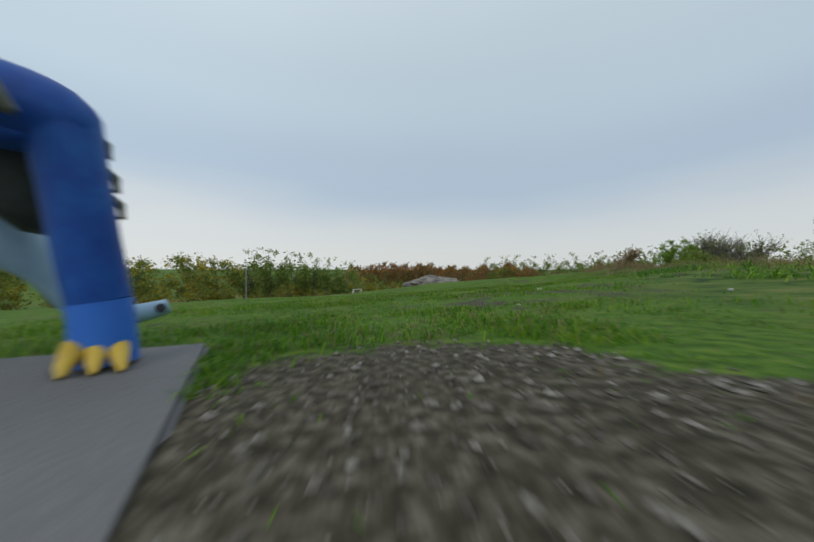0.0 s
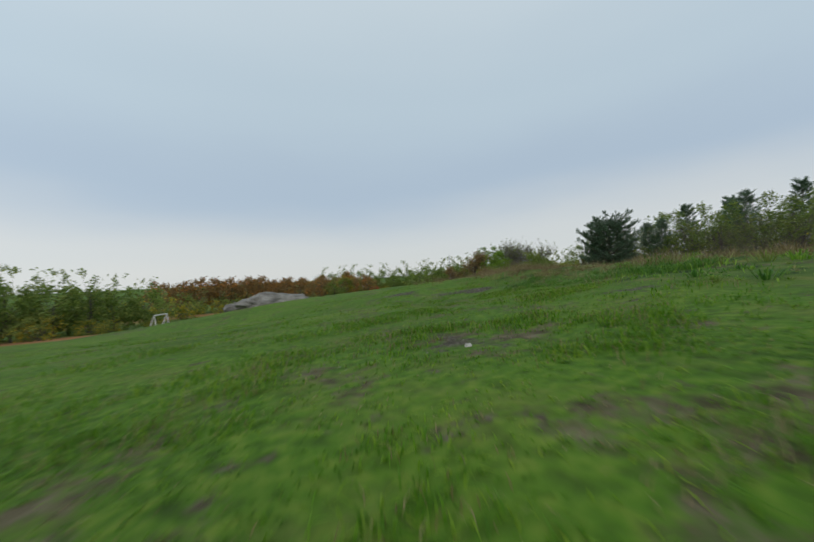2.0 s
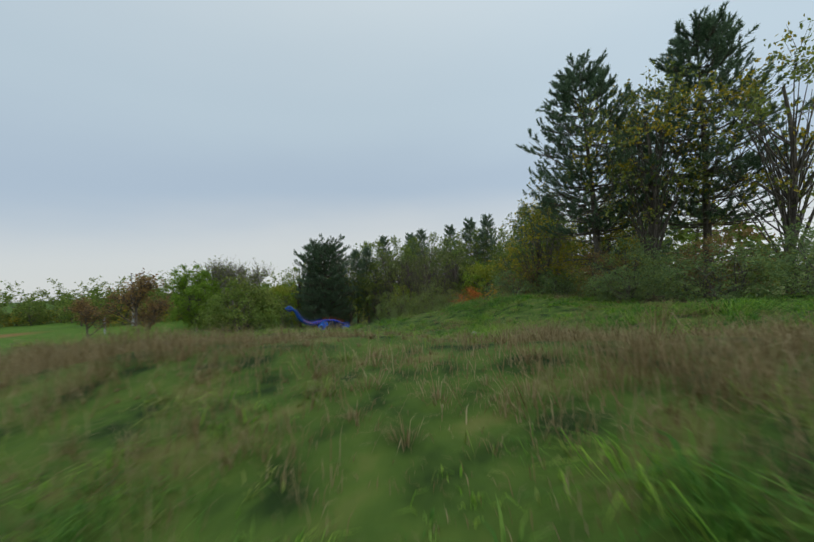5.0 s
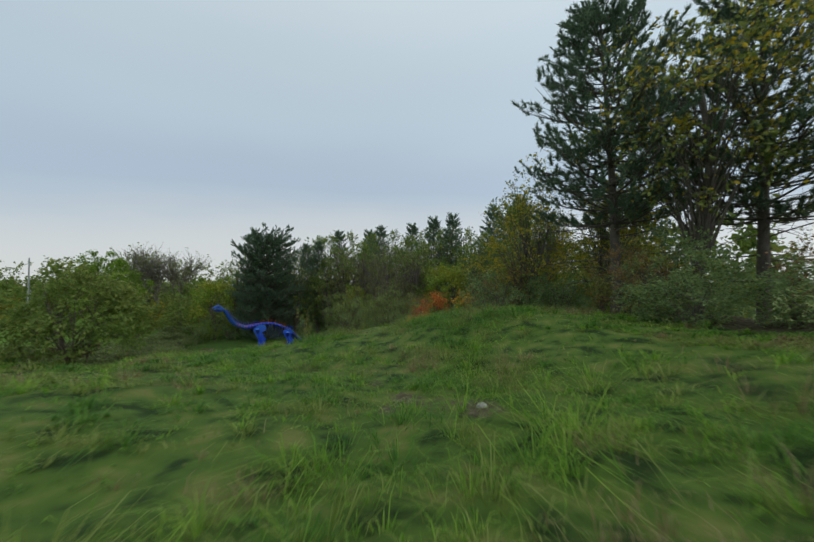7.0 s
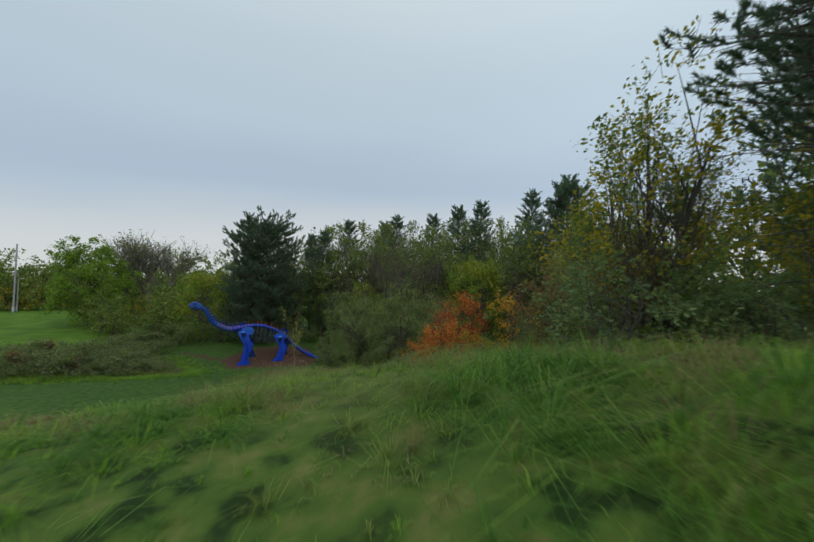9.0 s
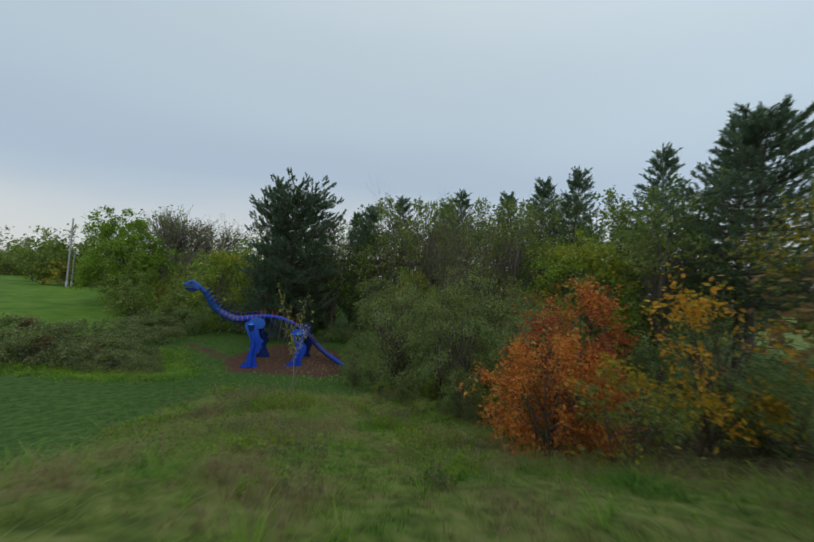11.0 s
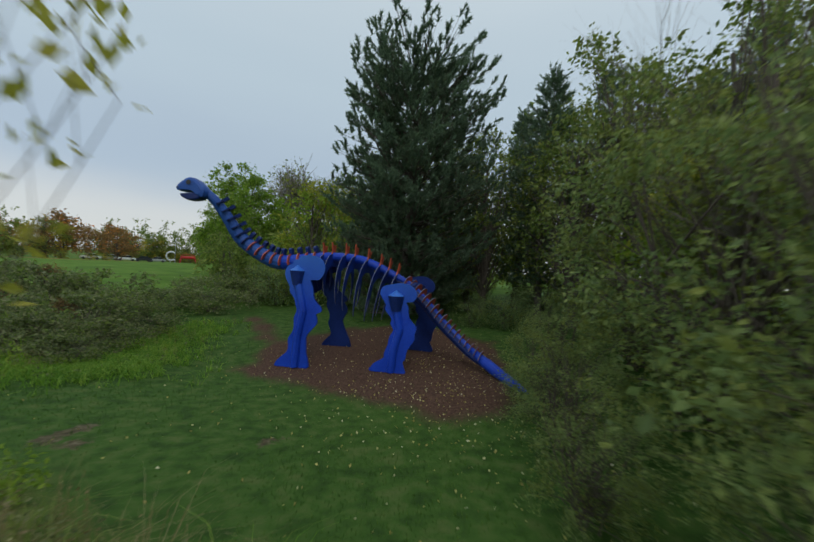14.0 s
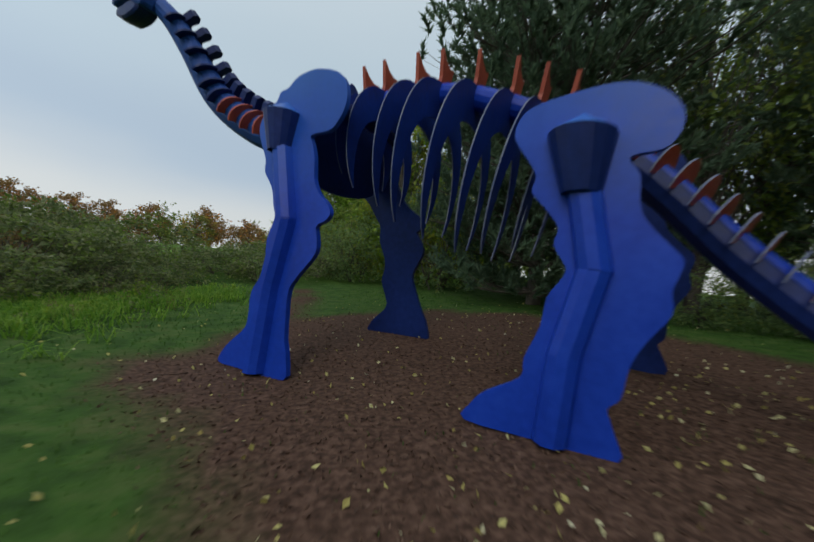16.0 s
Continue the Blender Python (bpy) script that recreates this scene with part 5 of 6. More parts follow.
        tab = [(-0.09, r - 0.02), (0.09, r - 0.02), (0.12, r + 0.20), (0.04, r + 0.27), (-0.04, r + 0.27), (-0.12, r + 0.20)]
        ch += cross_plate(p[0], p[1], p[2], tab, up_t, 0.13, 3, 3)
    for k, j in enumerate(np.linspace(53.5, 75, 17)):
        q = [np.interp(j, np.arange(len(back)), col) for col in np.concatenate([back[:, :3], slim[:, None], tan], 1).T]
        p, r, t = np.array(q[:3]), q[3], np.array(q[4:7])
        a = np.linspace(-0.05 * np.pi, 1.05 * np.pi, 13)
        lip = np.interp(k, [0, 5, 16], [0.18, 0.22, 0.12])
        t = unit(np.array([-1.0, 0.30, t[2] * 0.8]))
        outer = np.stack([(r + lip) * np.cos(a), (r + lip) * np.sin(a)], -1)
        inner = np.stack([(r - 0.03) * np.cos(a), (r - 0.03) * np.sin(a)], -1)
        ch += cross_plate(p[0], p[1], p[2], np.concatenate([outer, inner[::-1]]), -t, 0.02, 5, 4)
    first = len(ch)
    # head: broad skull block with an open jaw, eye hollows and nostrils
    skull = [(7.75, 6.18), (7.42, 6.44), (6.95, 6.62), (6.55, 6.52), (6.20, 6.30), (5.98, 6.02), (6.10, 5.74), (6.40, 5.80), (6.70, 5.98), (7.20, 6.02), (7.62, 6.02)]
    jaw = [(7.50, 5.90), (7.46, 5.78), (7.05, 5.62), (6.60, 5.62), (6.25, 5.70), (6.15, 5.85), (6.40, 5.92), (6.72, 5.96), (7.15, 5.92)]
    for outline, half in ((skull, 0.26), (jaw, 0.22)):
        o = rounded(outline, 3)
        o = (o - np.array([6.15, 6.0])) * np.array([0.86, 0.98]) + np.array([6.36, 5.95])
        mid = o.mean(0)
        n = len(o)
        rings = [(o - mid) * s + mid for s in (0.72, 0.94, 1.0, 0.94, 0.72)]
        ys = [-half, -half * 0.8, 0, half * 0.8, half]
        v = np.concatenate([np.stack([r[:, 0], np.full(n, 1.12 + y), r[:, 1]], -1) for r, y in zip(rings, ys)])
        k = np.arange(n)
        for q in range(4):
            ch.append((v[q * n : (q + 2) * n], np.stack([k, (k + 1) % n, n + (k + 1) % n, n + k], -1), 8 if outline is skull else 3))
        f = fill(rings[0])
        ch.append((v[:n], f[:, ::-1], 8 if outline is skull else 3))
        ch.append((v[4 * n :], f, 8 if outline is skull else 3))
    for s in (-1, 1):
        for u, h, r in ((6.98, 6.30, 0.12), (7.5, 6.10, 0.045)):
            th = np.linspace(0, 2 * np.pi, 13)[:-1]
            rim = np.stack([u + r * np.cos(th), np.full(12, 1.12 + s * 0.268), h + 0.8 * r * np.sin(th)], -1)
            ch.append((np.concatenate([rim, [[u, 1.12 + s * 0.27, h]]]), np.array([[k, (k + 1) % 12, 12] for k in range(12)]), 6))
    for v, _, _ in ch[first:]:
        v[:] = (v - np.array([6.45, 1.12, 5.95])) * np.array([0.92, 0.95, 0.95]) + np.array([6.47, 1.12, 5.96])
    return ch


dino = piece("dinosaur_sculpture", sculpture(), [BLUE, BLUE_SKY, NAVY_AND_SHADE, NAVY_AND_SHADE, EDGE, ORANGE_PAINT, BLACK, BLUE_TOP_LIT, DEEP_BLUE, RIB_BLUE])
dino.matrix_basis = pose(55.295, 41.25, -8.55, 0, 0, 130.9)
tagged(dino, "giant blue painted steel dinosaur sculpture with orange spines", "sculpture")

# ---- the small painted sculpture and its slab ----
slab_bm = bmesh.new()
bmesh.ops.create_cube(slab_bm, size=1)
for v in slab_bm.verts:
    v.co = Vector((v.co.x * 2.6, v.co.y * 2.4, v.co.z * 0.14))
bmesh.ops.bevel(slab_bm, geom=slab_bm.edges[:], offset=0.012, segments=2, affect="EDGES")
slab_mesh = bpy.data.meshes.new("concrete_slab")
slab_bm.to_mesh(slab_mesh)
slab_bm.free()
slab_mesh.materials.append(CONCRETE)
slab = tagged(new("concrete_slab", slab_mesh), "square grey concrete slab under a painted sculpture", "slab")
e1, e2 = np.array([0.418, -0.909]), np.array([-0.909, -0.418])
mid_ = np.array([-0.66, 1.19]) + e1 * 1.3 + e2 * 1.2
slab.matrix_basis = pose(mid_[0], mid_[1], -0.317, 0, 0, math.degrees(math.atan2(e1[1], e1[0])))


# dark colour that stands for the shade under the small sculpture's body
UNDERSIDE_SHADE = surface("underside_shade", [(0.02, 0.026, 0.024), (0.04, 0.05, 0.042), (0.06, 0.075, 0.065)], 5, 0.6, 0.2, 30)


def small_sculpture():
    ch = []
    leg = spline([(-0.775, 0.915, -0.24, 0.070), (-0.78, 0.91, -0.11, 0.068), (-0.795, 0.90, 0.0, 0.070), (-0.81, 0.887, 0.13, 0.070), (-0.825, 0.88, 0.24, 0.072), (-0.845, 0.875, 0.36, 0.078)], 28)
    ch.append(tube(leg[7:, :3], leg[7:, 3], 18, 0))
    ch.append(tube(leg[:8, :3], leg[:8, 3] * 1.02, 18, 1))
    dome = spline([(-0.785, 0.90, 0.31, 0.02), (-0.80, 0.89, 0.325, 0.055), (-0.85, 0.87, 0.355, 0.085), (-0.94, 0.84, 0.38, 0.10), (-1.06, 0.80, 0.395, 0.105), (-1.35, 0.74, 0.40, 0.11)], 24)
    ch.append(tube(dome[:, :3], dome[:, 3], 18, 0))
    # under side with its shade painted on as a dark colour, pale belly, hind leg and tail
    ch.append(tube([(-1.10, 1.00, 0.36), (-1.06, 1.03, 0.22), (-1.04, 1.06, 0.14), (-1.03, 1.08, 0.10)], [0.15, 0.13, 0.085, 0.02], 12, 6))
    belly = spline([(-1.20, 1.08, 0.30, 0.10), (-1.40, 1.15, 0.27, 0.20), (-1.75, 1.25, 0.24, 0.26), (-2.2, 1.35, 0.16, 0.22)], 12)
    ch.append(tube(belly[:, :3], belly[:, 3], 16, 2))
    ch += disc_caps(belly[:, :3], belly[:, 3], 16, 2)
    hind = spline([(-1.42, 1.12, 0.20, 0.13), (-1.31, 1.13, 0.12, 0.105), (-1.25, 1.16, 0.05, 0.075), (-1.20, 1.21, -0.04, 0.045), (-1.15, 1.25, -0.13, 0.04), (-1.13, 1.26, -0.24, 0.045)], 16)
    ch.append(tube(hind[:, :3], hind[:, 3], 14, 2))
    tail = spline([(-1.42, 1.36, 0.02, 0.06), (-1.30, 1.42, -0.16, 0.048), (-1.19, 1.47, -0.195, 0.042), (-1.11, 1.53, -0.185, 0.038), (-1.05, 1.57, -0.165, 0.032)], 16)
    ch.append(tube(tail[:, :3], tail[:, 3], 12, 2))
    ch += disc_caps(tail[:, :3], tail[:, 3], 12, 2)
    for f in (9, 11, 14):
        c, r = tail[f, :3], tail[f, 3]
        th = np.linspace(0, 2 * np.pi, 13)[:-1]
        to_eye = unit(np.array([0.62, -0.76, 0.12]))
        a = unit(np.cross(to_eye, [0, 0, 1.0]))
        b = np.cross(a, to_eye)
        rim = c + to_eye * (r + 0.003) + 0.02 * (np.cos(th)[:, None] * a + np.sin(th)[:, None] * b)
        ch.append((np.concatenate([rim, [c + to_eye * (r + 0.006)]]), np.array([[k, (k + 1) % 12, 12] for k in range(12)]), 4))
    # saddle plate with its rolled lip, scales down the back of the leg, toes
    ch.append(tube([(-1.02, 0.60, 0.40), (-0.90, 0.655, 0.385), (-0.83, 0.695, 0.355), (-0.795, 0.72, 0.315)], [0.06, 0.055, 0.035, 0.01], 10, 3))
    ch.append(tube([(-1.2, 0.70, 0.315), (-1.02, 0.745, 0.305), (-0.90, 0.79, 0.30), (-0.83, 0.83, 0.305)], [0.03, 0.026, 0.02, 0.006], 8, 0))
    for x, y, z in ((-0.792, 0.935, 0.31), (-0.778, 0.945, 0.225), (-0.765, 0.945, 0.155)):
        ch.append(tube([(x - 0.03, y - 0.02, z + 0.055), (x + 0.004, y + 0.004, z + 0.01), (x + 0.006, y + 0.006, z - 0.02), (x - 0.01, y - 0.01, z - 0.032)], [0.006, 0.011, 0.009, 0.002], 8, 3))
    for dx in (-0.045, 0.0, 0.042):
        bx_, by_ = -0.785 + dx * 0.75, 0.905 + dx * 0.66
        ch.append(tube([(bx_, by_, -0.195), (bx_ + 0.03, by_ - 0.04, -0.20), (bx_ + 0.055 + dx * 0.2, by_ - 0.075, -0.222), (bx_ + 0.07 + dx * 0.3, by_ - 0.095, -0.243)], [0.026, 0.024, 0.017, 0.006], 10, 5))
    return ch


tagged(piece("animal_sculpture", small_sculpture(), [SCULPT_BLUE, BLUE_SKY, PALE_BLUE, GREY_GREEN, BLACK, YELLOW_PAINT, UNDERSIDE_SHADE], None, True), "blue painted animal sculpture with yellow toes on concrete", "sculpture")

# ---- loose things far and near ----
def boulder(name, seed, size, label, x, y, turn=0.0, sink=0.25, mat=STONE):
    rng = np.random.RandomState(seed)
    bm = bmesh.new()
    bmesh.ops.create_icosphere(bm, subdivisions=4, radius=1)
    off = Vector(rng.uniform(0, 50, 3))
    for v in bm.verts:
        d = 1 + 0.28 * noise.noise(v.co * 1.3 + off) + 0.14 * noise.noise(v.co * 3.1 + off) + 0.06 * noise.noise(v.co * 8 + off)
        v.co = Vector((v.co.x * size[0] * d, v.co.y * size[1] * d, v.co.z * size[2] * d))
        v.co.z += 0.05 * size[2] * round(v.co.z / size[2] * 4)
    me = bpy.data.meshes.new(name)
    bm.to_mesh(me)
    bm.free()
    me.materials.append(mat)
    ob = new(name, me)
    ob.matrix_basis = pose(x, y, z_at(x, y) + size[2] * (1 - 2 * sink) * 0.5, 0, 0, turn)
    return tagged(ob, label, "rock")


boulder("boulder", 1, (1.5, 0.8, 0.40), "long low grey weathered boulder in the grass", 1.75, 21.8, 12, 0.55)
boulder("boulder", 2, (0.5, 0.35, 0.22), "small grey boulder half sunk in grass", 0.2, 22.4, 40)
for x, y, s in ((1.8, 4.86, 0.045), (0.88, 2.8, 0.015), (3.0, 3.3, 0.025), (1.49, 7.01, 0.025), (16.9, 12.15, 0.075), (17.6, 13.2, 0.035), (17.3, 13.3, 0.03)):
    boulder("stone", int(x * 100), (s, s * 0.8, s * 0.5), "pale loose stone lying on the turf", x, y, 0, 0.2, PALE_STONE)


def pole(name, x, y, h, r, label, arm=0.0):
    root = rooted(name, x, y, label, "pole")
    piece("post", [tube([(0, 0, -0.3), (0, 0, h * 0.5), (0, 0, h)], [r, r * 0.9, r * 0.7], 10)] + disc_caps([(0, 0, h * 0.5), (0, 0, h)], [r * 0.9, r * 0.7], 10), GALV, root, True)
    piece("collar", [tube([(0, 0, 0), (0, 0, 0.9), (0, 0, 0.95)], [r * 1.35, r * 1.35, r], 10)], GALV, root, True)
    if arm:
        piece("lamp_head", [tube([(0, 0, h), (arm * 0.5, 0, h + 0.12), (arm, 0, h + 0.1)], [0.05, 0.07, 0.09], 8)], GALV, root, True)
    return root


pole("floodlight_pole", 62.0, 101.0, 12.4, 0.16, "tall pale steel pole standing in the field")
pole("street_lamp", 63.2, 102.5, 6.0, 0.10, "short pale lamp post beside the field", 0.7)
pole("street_lamp", -28.0, 62.0, 6.2, 0.10, "pale lamp post before the far trees", 0.7)
pole("street_lamp", 19.6, 34.5, 2.9, 0.06, "thin grey post in the long grass")
pole("street_lamp", 62.6, 183.0, 9.0, 0.12, "pale lamp post beside the red play frame", 0.7)

goal = rooted("goal_frame", -8.3, 59.6, "small white metal goal frame on the field", "goal")
for s in (-1, 1):
    piece("side_frame", [tube([(s * 1.1, 0.9, -0.1), (s * 1.1, 0.0, 2.0)], 0.06, 8), tube([(s * 1.1, -0.3, -0.1), (s * 1.1, 0.0, 2.0)], 0.06, 8)], WHITE_PAINT, goal, True)
piece("crossbar", [tube([(-1.1, 0, 2.0), (1.1, 0, 2.0)], 0.06, 8)], WHITE_PAINT, goal, True)
goal.matrix_basis = goal.matrix_basis @ Matrix.Rotation(radians(62), 4, "Z")

play = rooted("play_frame", 66.4, 181.5, "red metal climbing frame at the field edge", "climbing frame")
for sx in (-2.6, 2.6):
    for sy in (-1, 1):
        piece("leg", [tube([(sx + 0.4 * np.sign(sx), sy, -0.1), (sx, sy * 0.7, 3.2)], 0.22, 8)], RED_PAINT, play, True)
piece("deck", [tube([(-2.9, 0, 2.5), (2.9, 0, 2.5)], 0.7, 10)] + disc_caps([(-2.9, 0, 2.5), (2.9, 0, 2.5)], 0.7, 10), RED_PAINT, play, True)
play.matrix_basis = play.matrix_basis @ Matrix.Scale(0.8, 4)
piece("rail", [tube([(-2.6, -0.7, 3.6), (0, -0.7, 3.9), (2.6, -0.7, 3.6)], 0.12, 8)], RED_PAINT, play, True)
ring_ = rooted("ring_sculpture", 61.3, 181.5, "open white ring standing at the field edge", "sculpture")
th = np.linspace(0.25 * np.pi, 1.75 * np.pi, 24)
piece("ring", [tube(np.stack([1.5 * np.cos(th), 0 * th, 2.3 + 1.5 * np.sin(th)], -1), 0.26, 8)], WHITE_PAINT, ring_, True)
piece("stem", [tube([(-0.2, 0, -0.1), (-0.2, 0, 0.9)], 0.14, 8)], WHITE_PAINT, ring_, True)


def car(x, y, turn, paint):
    """A small parked car: body, glazed cabin, four wheels."""
    root = rooted("parked_car", x, y, "small parked car beyond the avenue of trees", "car")
    side = [(-2.0, 0.35), (-2.05, 0.75), (-1.2, 0.92), (1.5, 0.95), (2.0, 0.8), (2.05, 0.4)]
    top = [(-1.25, 0.92), (-0.6, 1.42), (0.8, 1.45), (1.5, 0.95)]
    piece("body", plate(side, 0, 1.7), paint, root)
    piece("cabin", plate(top, 0, 1.45), DARK_GLASS, root)
    piece("roof", plate([(-0.62, 1.43), (0.82, 1.46), (0.78, 1.52), (-0.55, 1.50)], 0, 1.4), paint, root)
    for ux in (-1.3, 1.3):
        for uy in (-0.78, 0.78):
            ends = [(ux, uy - 0.1, 0.32), (ux, uy + 0.1, 0.32)]
            piece("wheel", [tube(ends, 0.32, 12)] + disc_caps(ends, 0.32, 12), BLACK, root)
    root.matrix_basis = root.matrix_basis @ Matrix.Rotation(radians(turn), 4, "Z")


DARK_GLASS = surface("dark_car_glass", [(0.02, 0.025, 0.03), (0.035, 0.04, 0.045)], 2, 0.15, 0.0, 10)
for x, y, a, paint in ((41.5, 149.5, 4, WHITE_PAINT), (45.4, 150.2, -6, GALV), (48.6, 150.0, 3, WHITE_PAINT), (52.3, 151.0, 8, BLACK), (55.4, 151.2, -3, GALV)):
    car(x, y, a, paint)

# ---- grass, gravel, bark chips and fallen leaves ----
WAY = np.array([(0, -0.5), (0, 2), (0.1, 4.5), (1.4, 7.4), (4.8, 9.6), (9.5, 11.5), (16.7, 13), (24, 15.5), (29, 17.2), (35.7, 19.8), (41.7, 23.7), (46.2, 27.8), (49.5, 31.7), (52, 35.3), (54.5, 38)])


def off_way(x, y):
    """Distance in plan to the line of the walk."""
    best = np.full(np.shape(x), 1e9)
    for (ax, ay), (bx, by) in zip(WAY[:-1], WAY[1:]):
        dx, dy = bx - ax, by - ay
        t = np.clip(((x - ax) * dx + (y - ay) * dy) / (dx * dx + dy * dy), 0, 1)
        best = np.minimum(best, np.hypot(x - ax - t * dx, y - ay - t * dy))
    return best


def scatter(rng, n, box, keep):
    x, y = rng.uniform(box[0], box[1], n), rng.uniform(box[2], box[3], n)
    k = rng.uniform(size=n) < keep(x, y)
    return x[k], y[k]


def on_slab(x, y):
    u = (x - mid_[0]) * e1[0] + (y - mid_[1]) * e1[1]
    v = (x - mid_[0]) * e2[0] + (y - mid_[1]) * e2[1]
    return (np.abs(u) < 1.32) & (np.abs(v) < 1.22)


g_rng = np.random.RandomState(7)


def blades(x, y, h, w, bend, slot, sink=0.01):
    r = np.stack([x, y, land(x, y) - sink], -1)
    return bent_blades(g_rng, r, h, w, bend, slot)


def lawn_keep(x, y):
    d = off_way(x, y)
    near = np.where(d < 1.5, 1.0, np.where(d < 3.5, 0.5, 0.16))
    thick = 0.12 + 0.88 * np.clip(0.9 * soft_noise(x, y, 4.0, 21) + 0.7 * soft_noise(x, y, 11.0, 23) + 0.5, 0, 1)
    return near * thick * (1 - tall_at(x, y)) * (1 - 0.92 * np.clip(gravel_at(x, y) * 1.5, 0, 1)) * (1 - 0.7 * bare_and_shade_at(x, y)) * ~on_slab(x, y)


lx, ly = scatter(g_rng, 620000, (-5, 9.5, -0.6, 17), lawn_keep)
dry = g_rng.uniform(size=len(lx)) < 0.15 + 0.3 * bare_and_shade_at(lx, ly)
lh = g_rng.uniform(0.022, 0.055, len(lx)) * (1 + 1.1 * np.clip(soft_noise(lx, ly, 2.6, 22), -0.4, 1))
lawn = [blades(lx[~dry], ly[~dry], lh[~dry], g_rng.uniform(0.005, 0.010, (~dry).sum()), g_rng.uniform(0.4, 2.0, (~dry).sum()), 0), blades(lx[dry], ly[dry], lh[dry] * 1.1, 0.004 + 0 * lh[dry], g_rng.uniform(0.3, 1.2, dry.sum()), 1)]
sk = np.repeat(g_rng.uniform(0.3, 1, 30), 20)
lawn.append(blades(-0.25 - 0.50 * sk + g_rng.normal(size=len(sk)) * 0.035, 0.42 + 0.98 * sk + g_rng.normal(size=len(sk)) * 0.035, g_rng.uniform(0.015, 0.06, len(sk)), g_rng.uniform(0.004, 0.008, len(sk)), g_rng.uniform(0.5, 1.9, len(sk)), 0))
tagged(piece("lawn_grass", lawn, [GRASS, GRASS_DRY]), "short uneven green lawn grass", "grass", kind="stuff")


GRASS_LUSH = foliage("lush_blades", [(0.04, 0.115, 0.018), (0.09, 0.22, 0.03), (0.24, 0.38, 0.07)], 0.5, 0.45)
GRASS_DULL = foliage("dull_blades", [(0.09, 0.145, 0.026), (0.19, 0.26, 0.05), (0.34, 0.38, 0.12)], 0.6, 0.4)


for mt in (GRASS, GRASS_DRY, GRASS_LONG, GRASS_FIELD, GRASS_LUSH, GRASS_DULL):
    mt.node_tree.nodes["Principled BSDF"].inputs["Specular IOR Level"].default_value = 0.15


def meadow_keep(x, y):
    d = off_way(x, y)
    near = np.where(d < 2.2, 0.75, np.where(d < 8, 0.5, np.where(d < 13, 0.26, 0.05)))
    thick = 0.3 + 0.7 * np.clip(soft_noise(x, y, 1.5, 31) + 0.55, 0, 1)
    return near * thick * tall_at(x, y) * np.clip(1 - 1.2 * bare_and_shade_at(x, y), 0, 1)


def patch(x, y):
    """3 dark lush, 0 fresh, 1 dull and 2 withered grass, in patches of a metre or two."""
    v = 0.8 * soft_noise(x, y, 1.1, 34) + 0.5 * soft_noise(x, y, 3.0, 36) + 0.8 * np.exp(-((x - 10.0) ** 2 / 14 + (y - 12.5) ** 2 / 60)) + 0.55 * np.clip((x - 25) / 4, 0, 1) + 0.75 * np.clip((x - 7.2) / 1.0, 0, 1) * np.clip((13.5 - x) / 2, 0, 1) + 0.4 * np.exp(-((x - 6.5) ** 2 / 8 + (y - 10.5) ** 2 / 12)) + g_rng.normal(size=len(x)) * 0.26
    return np.where(v < -0.3, 3, np.where(v < 0.22, 0, np.where(v < 0.72, 1, 2)))


mx, my = scatter(g_rng, 200000, (4.0, 50, -4, 36), meadow_keep)
mh = g_rng.uniform(0.06, 0.16, len(mx)) * (1 + 0.55 * soft_noise(mx, my, 0.9, 32))
kind_ = patch(mx, my)
meadow = []
c_rng = np.random.RandomState(37)
ey = c_rng.uniform(8.0, 11.8, 380)
ex = 5.5 + 0.12 * (ey - 9.8) ** 2 + np.abs(0.7 * c_rng.normal(size=380)) + 0.15 * c_rng.normal(size=380)
ex, ey = np.repeat(ex, 22), np.repeat(ey, 22)
ew = c_rng.uniform(0, 2 * np.pi, len(ex))
ex, ey = ex + c_rng.normal(size=len(ex)) * 0.05, ey + c_rng.normal(size=len(ex)) * 0.05
meadow.append(bent_blades(c_rng, np.stack([ex, ey, land(ex, ey) - 0.01], -1), c_rng.uniform(0.05, 0.19, len(ex)) * np.repeat(c_rng.uniform(0.5, 1.25, 380), 22) * np.clip(0.35 + 0.6 * off_way(ex, ey), 0.4, 1), c_rng.uniform(0.003, 0.007, len(ex)), c_rng.uniform(0.9, 1.9, len(ex)), 3, ew))
# tall withered grass along the crest
dy_ = c_rng.uniform(5.5, 19, 900)
dx_ = 8.6 + 0.9 * c_rng.normal(size=900) + 0.06 * (dy_ - 11)
tall_d = c_rng.uniform(0.2, 0.46, 900) * np.clip(0.6 + 0.7 * soft_noise(dx_, dy_, 1.6, 55), 0.25, 1.2) * np.clip(0.25 + 0.5 * off_way(dx_, dy_), 0.35, 1)
dk = np.repeat(np.arange(900), 22)
dr = np.stack([dx_[dk] + c_rng.normal(size=len(dk)) * 0.09, dy_[dk] + c_rng.normal(size=len(dk)) * 0.09], -1)
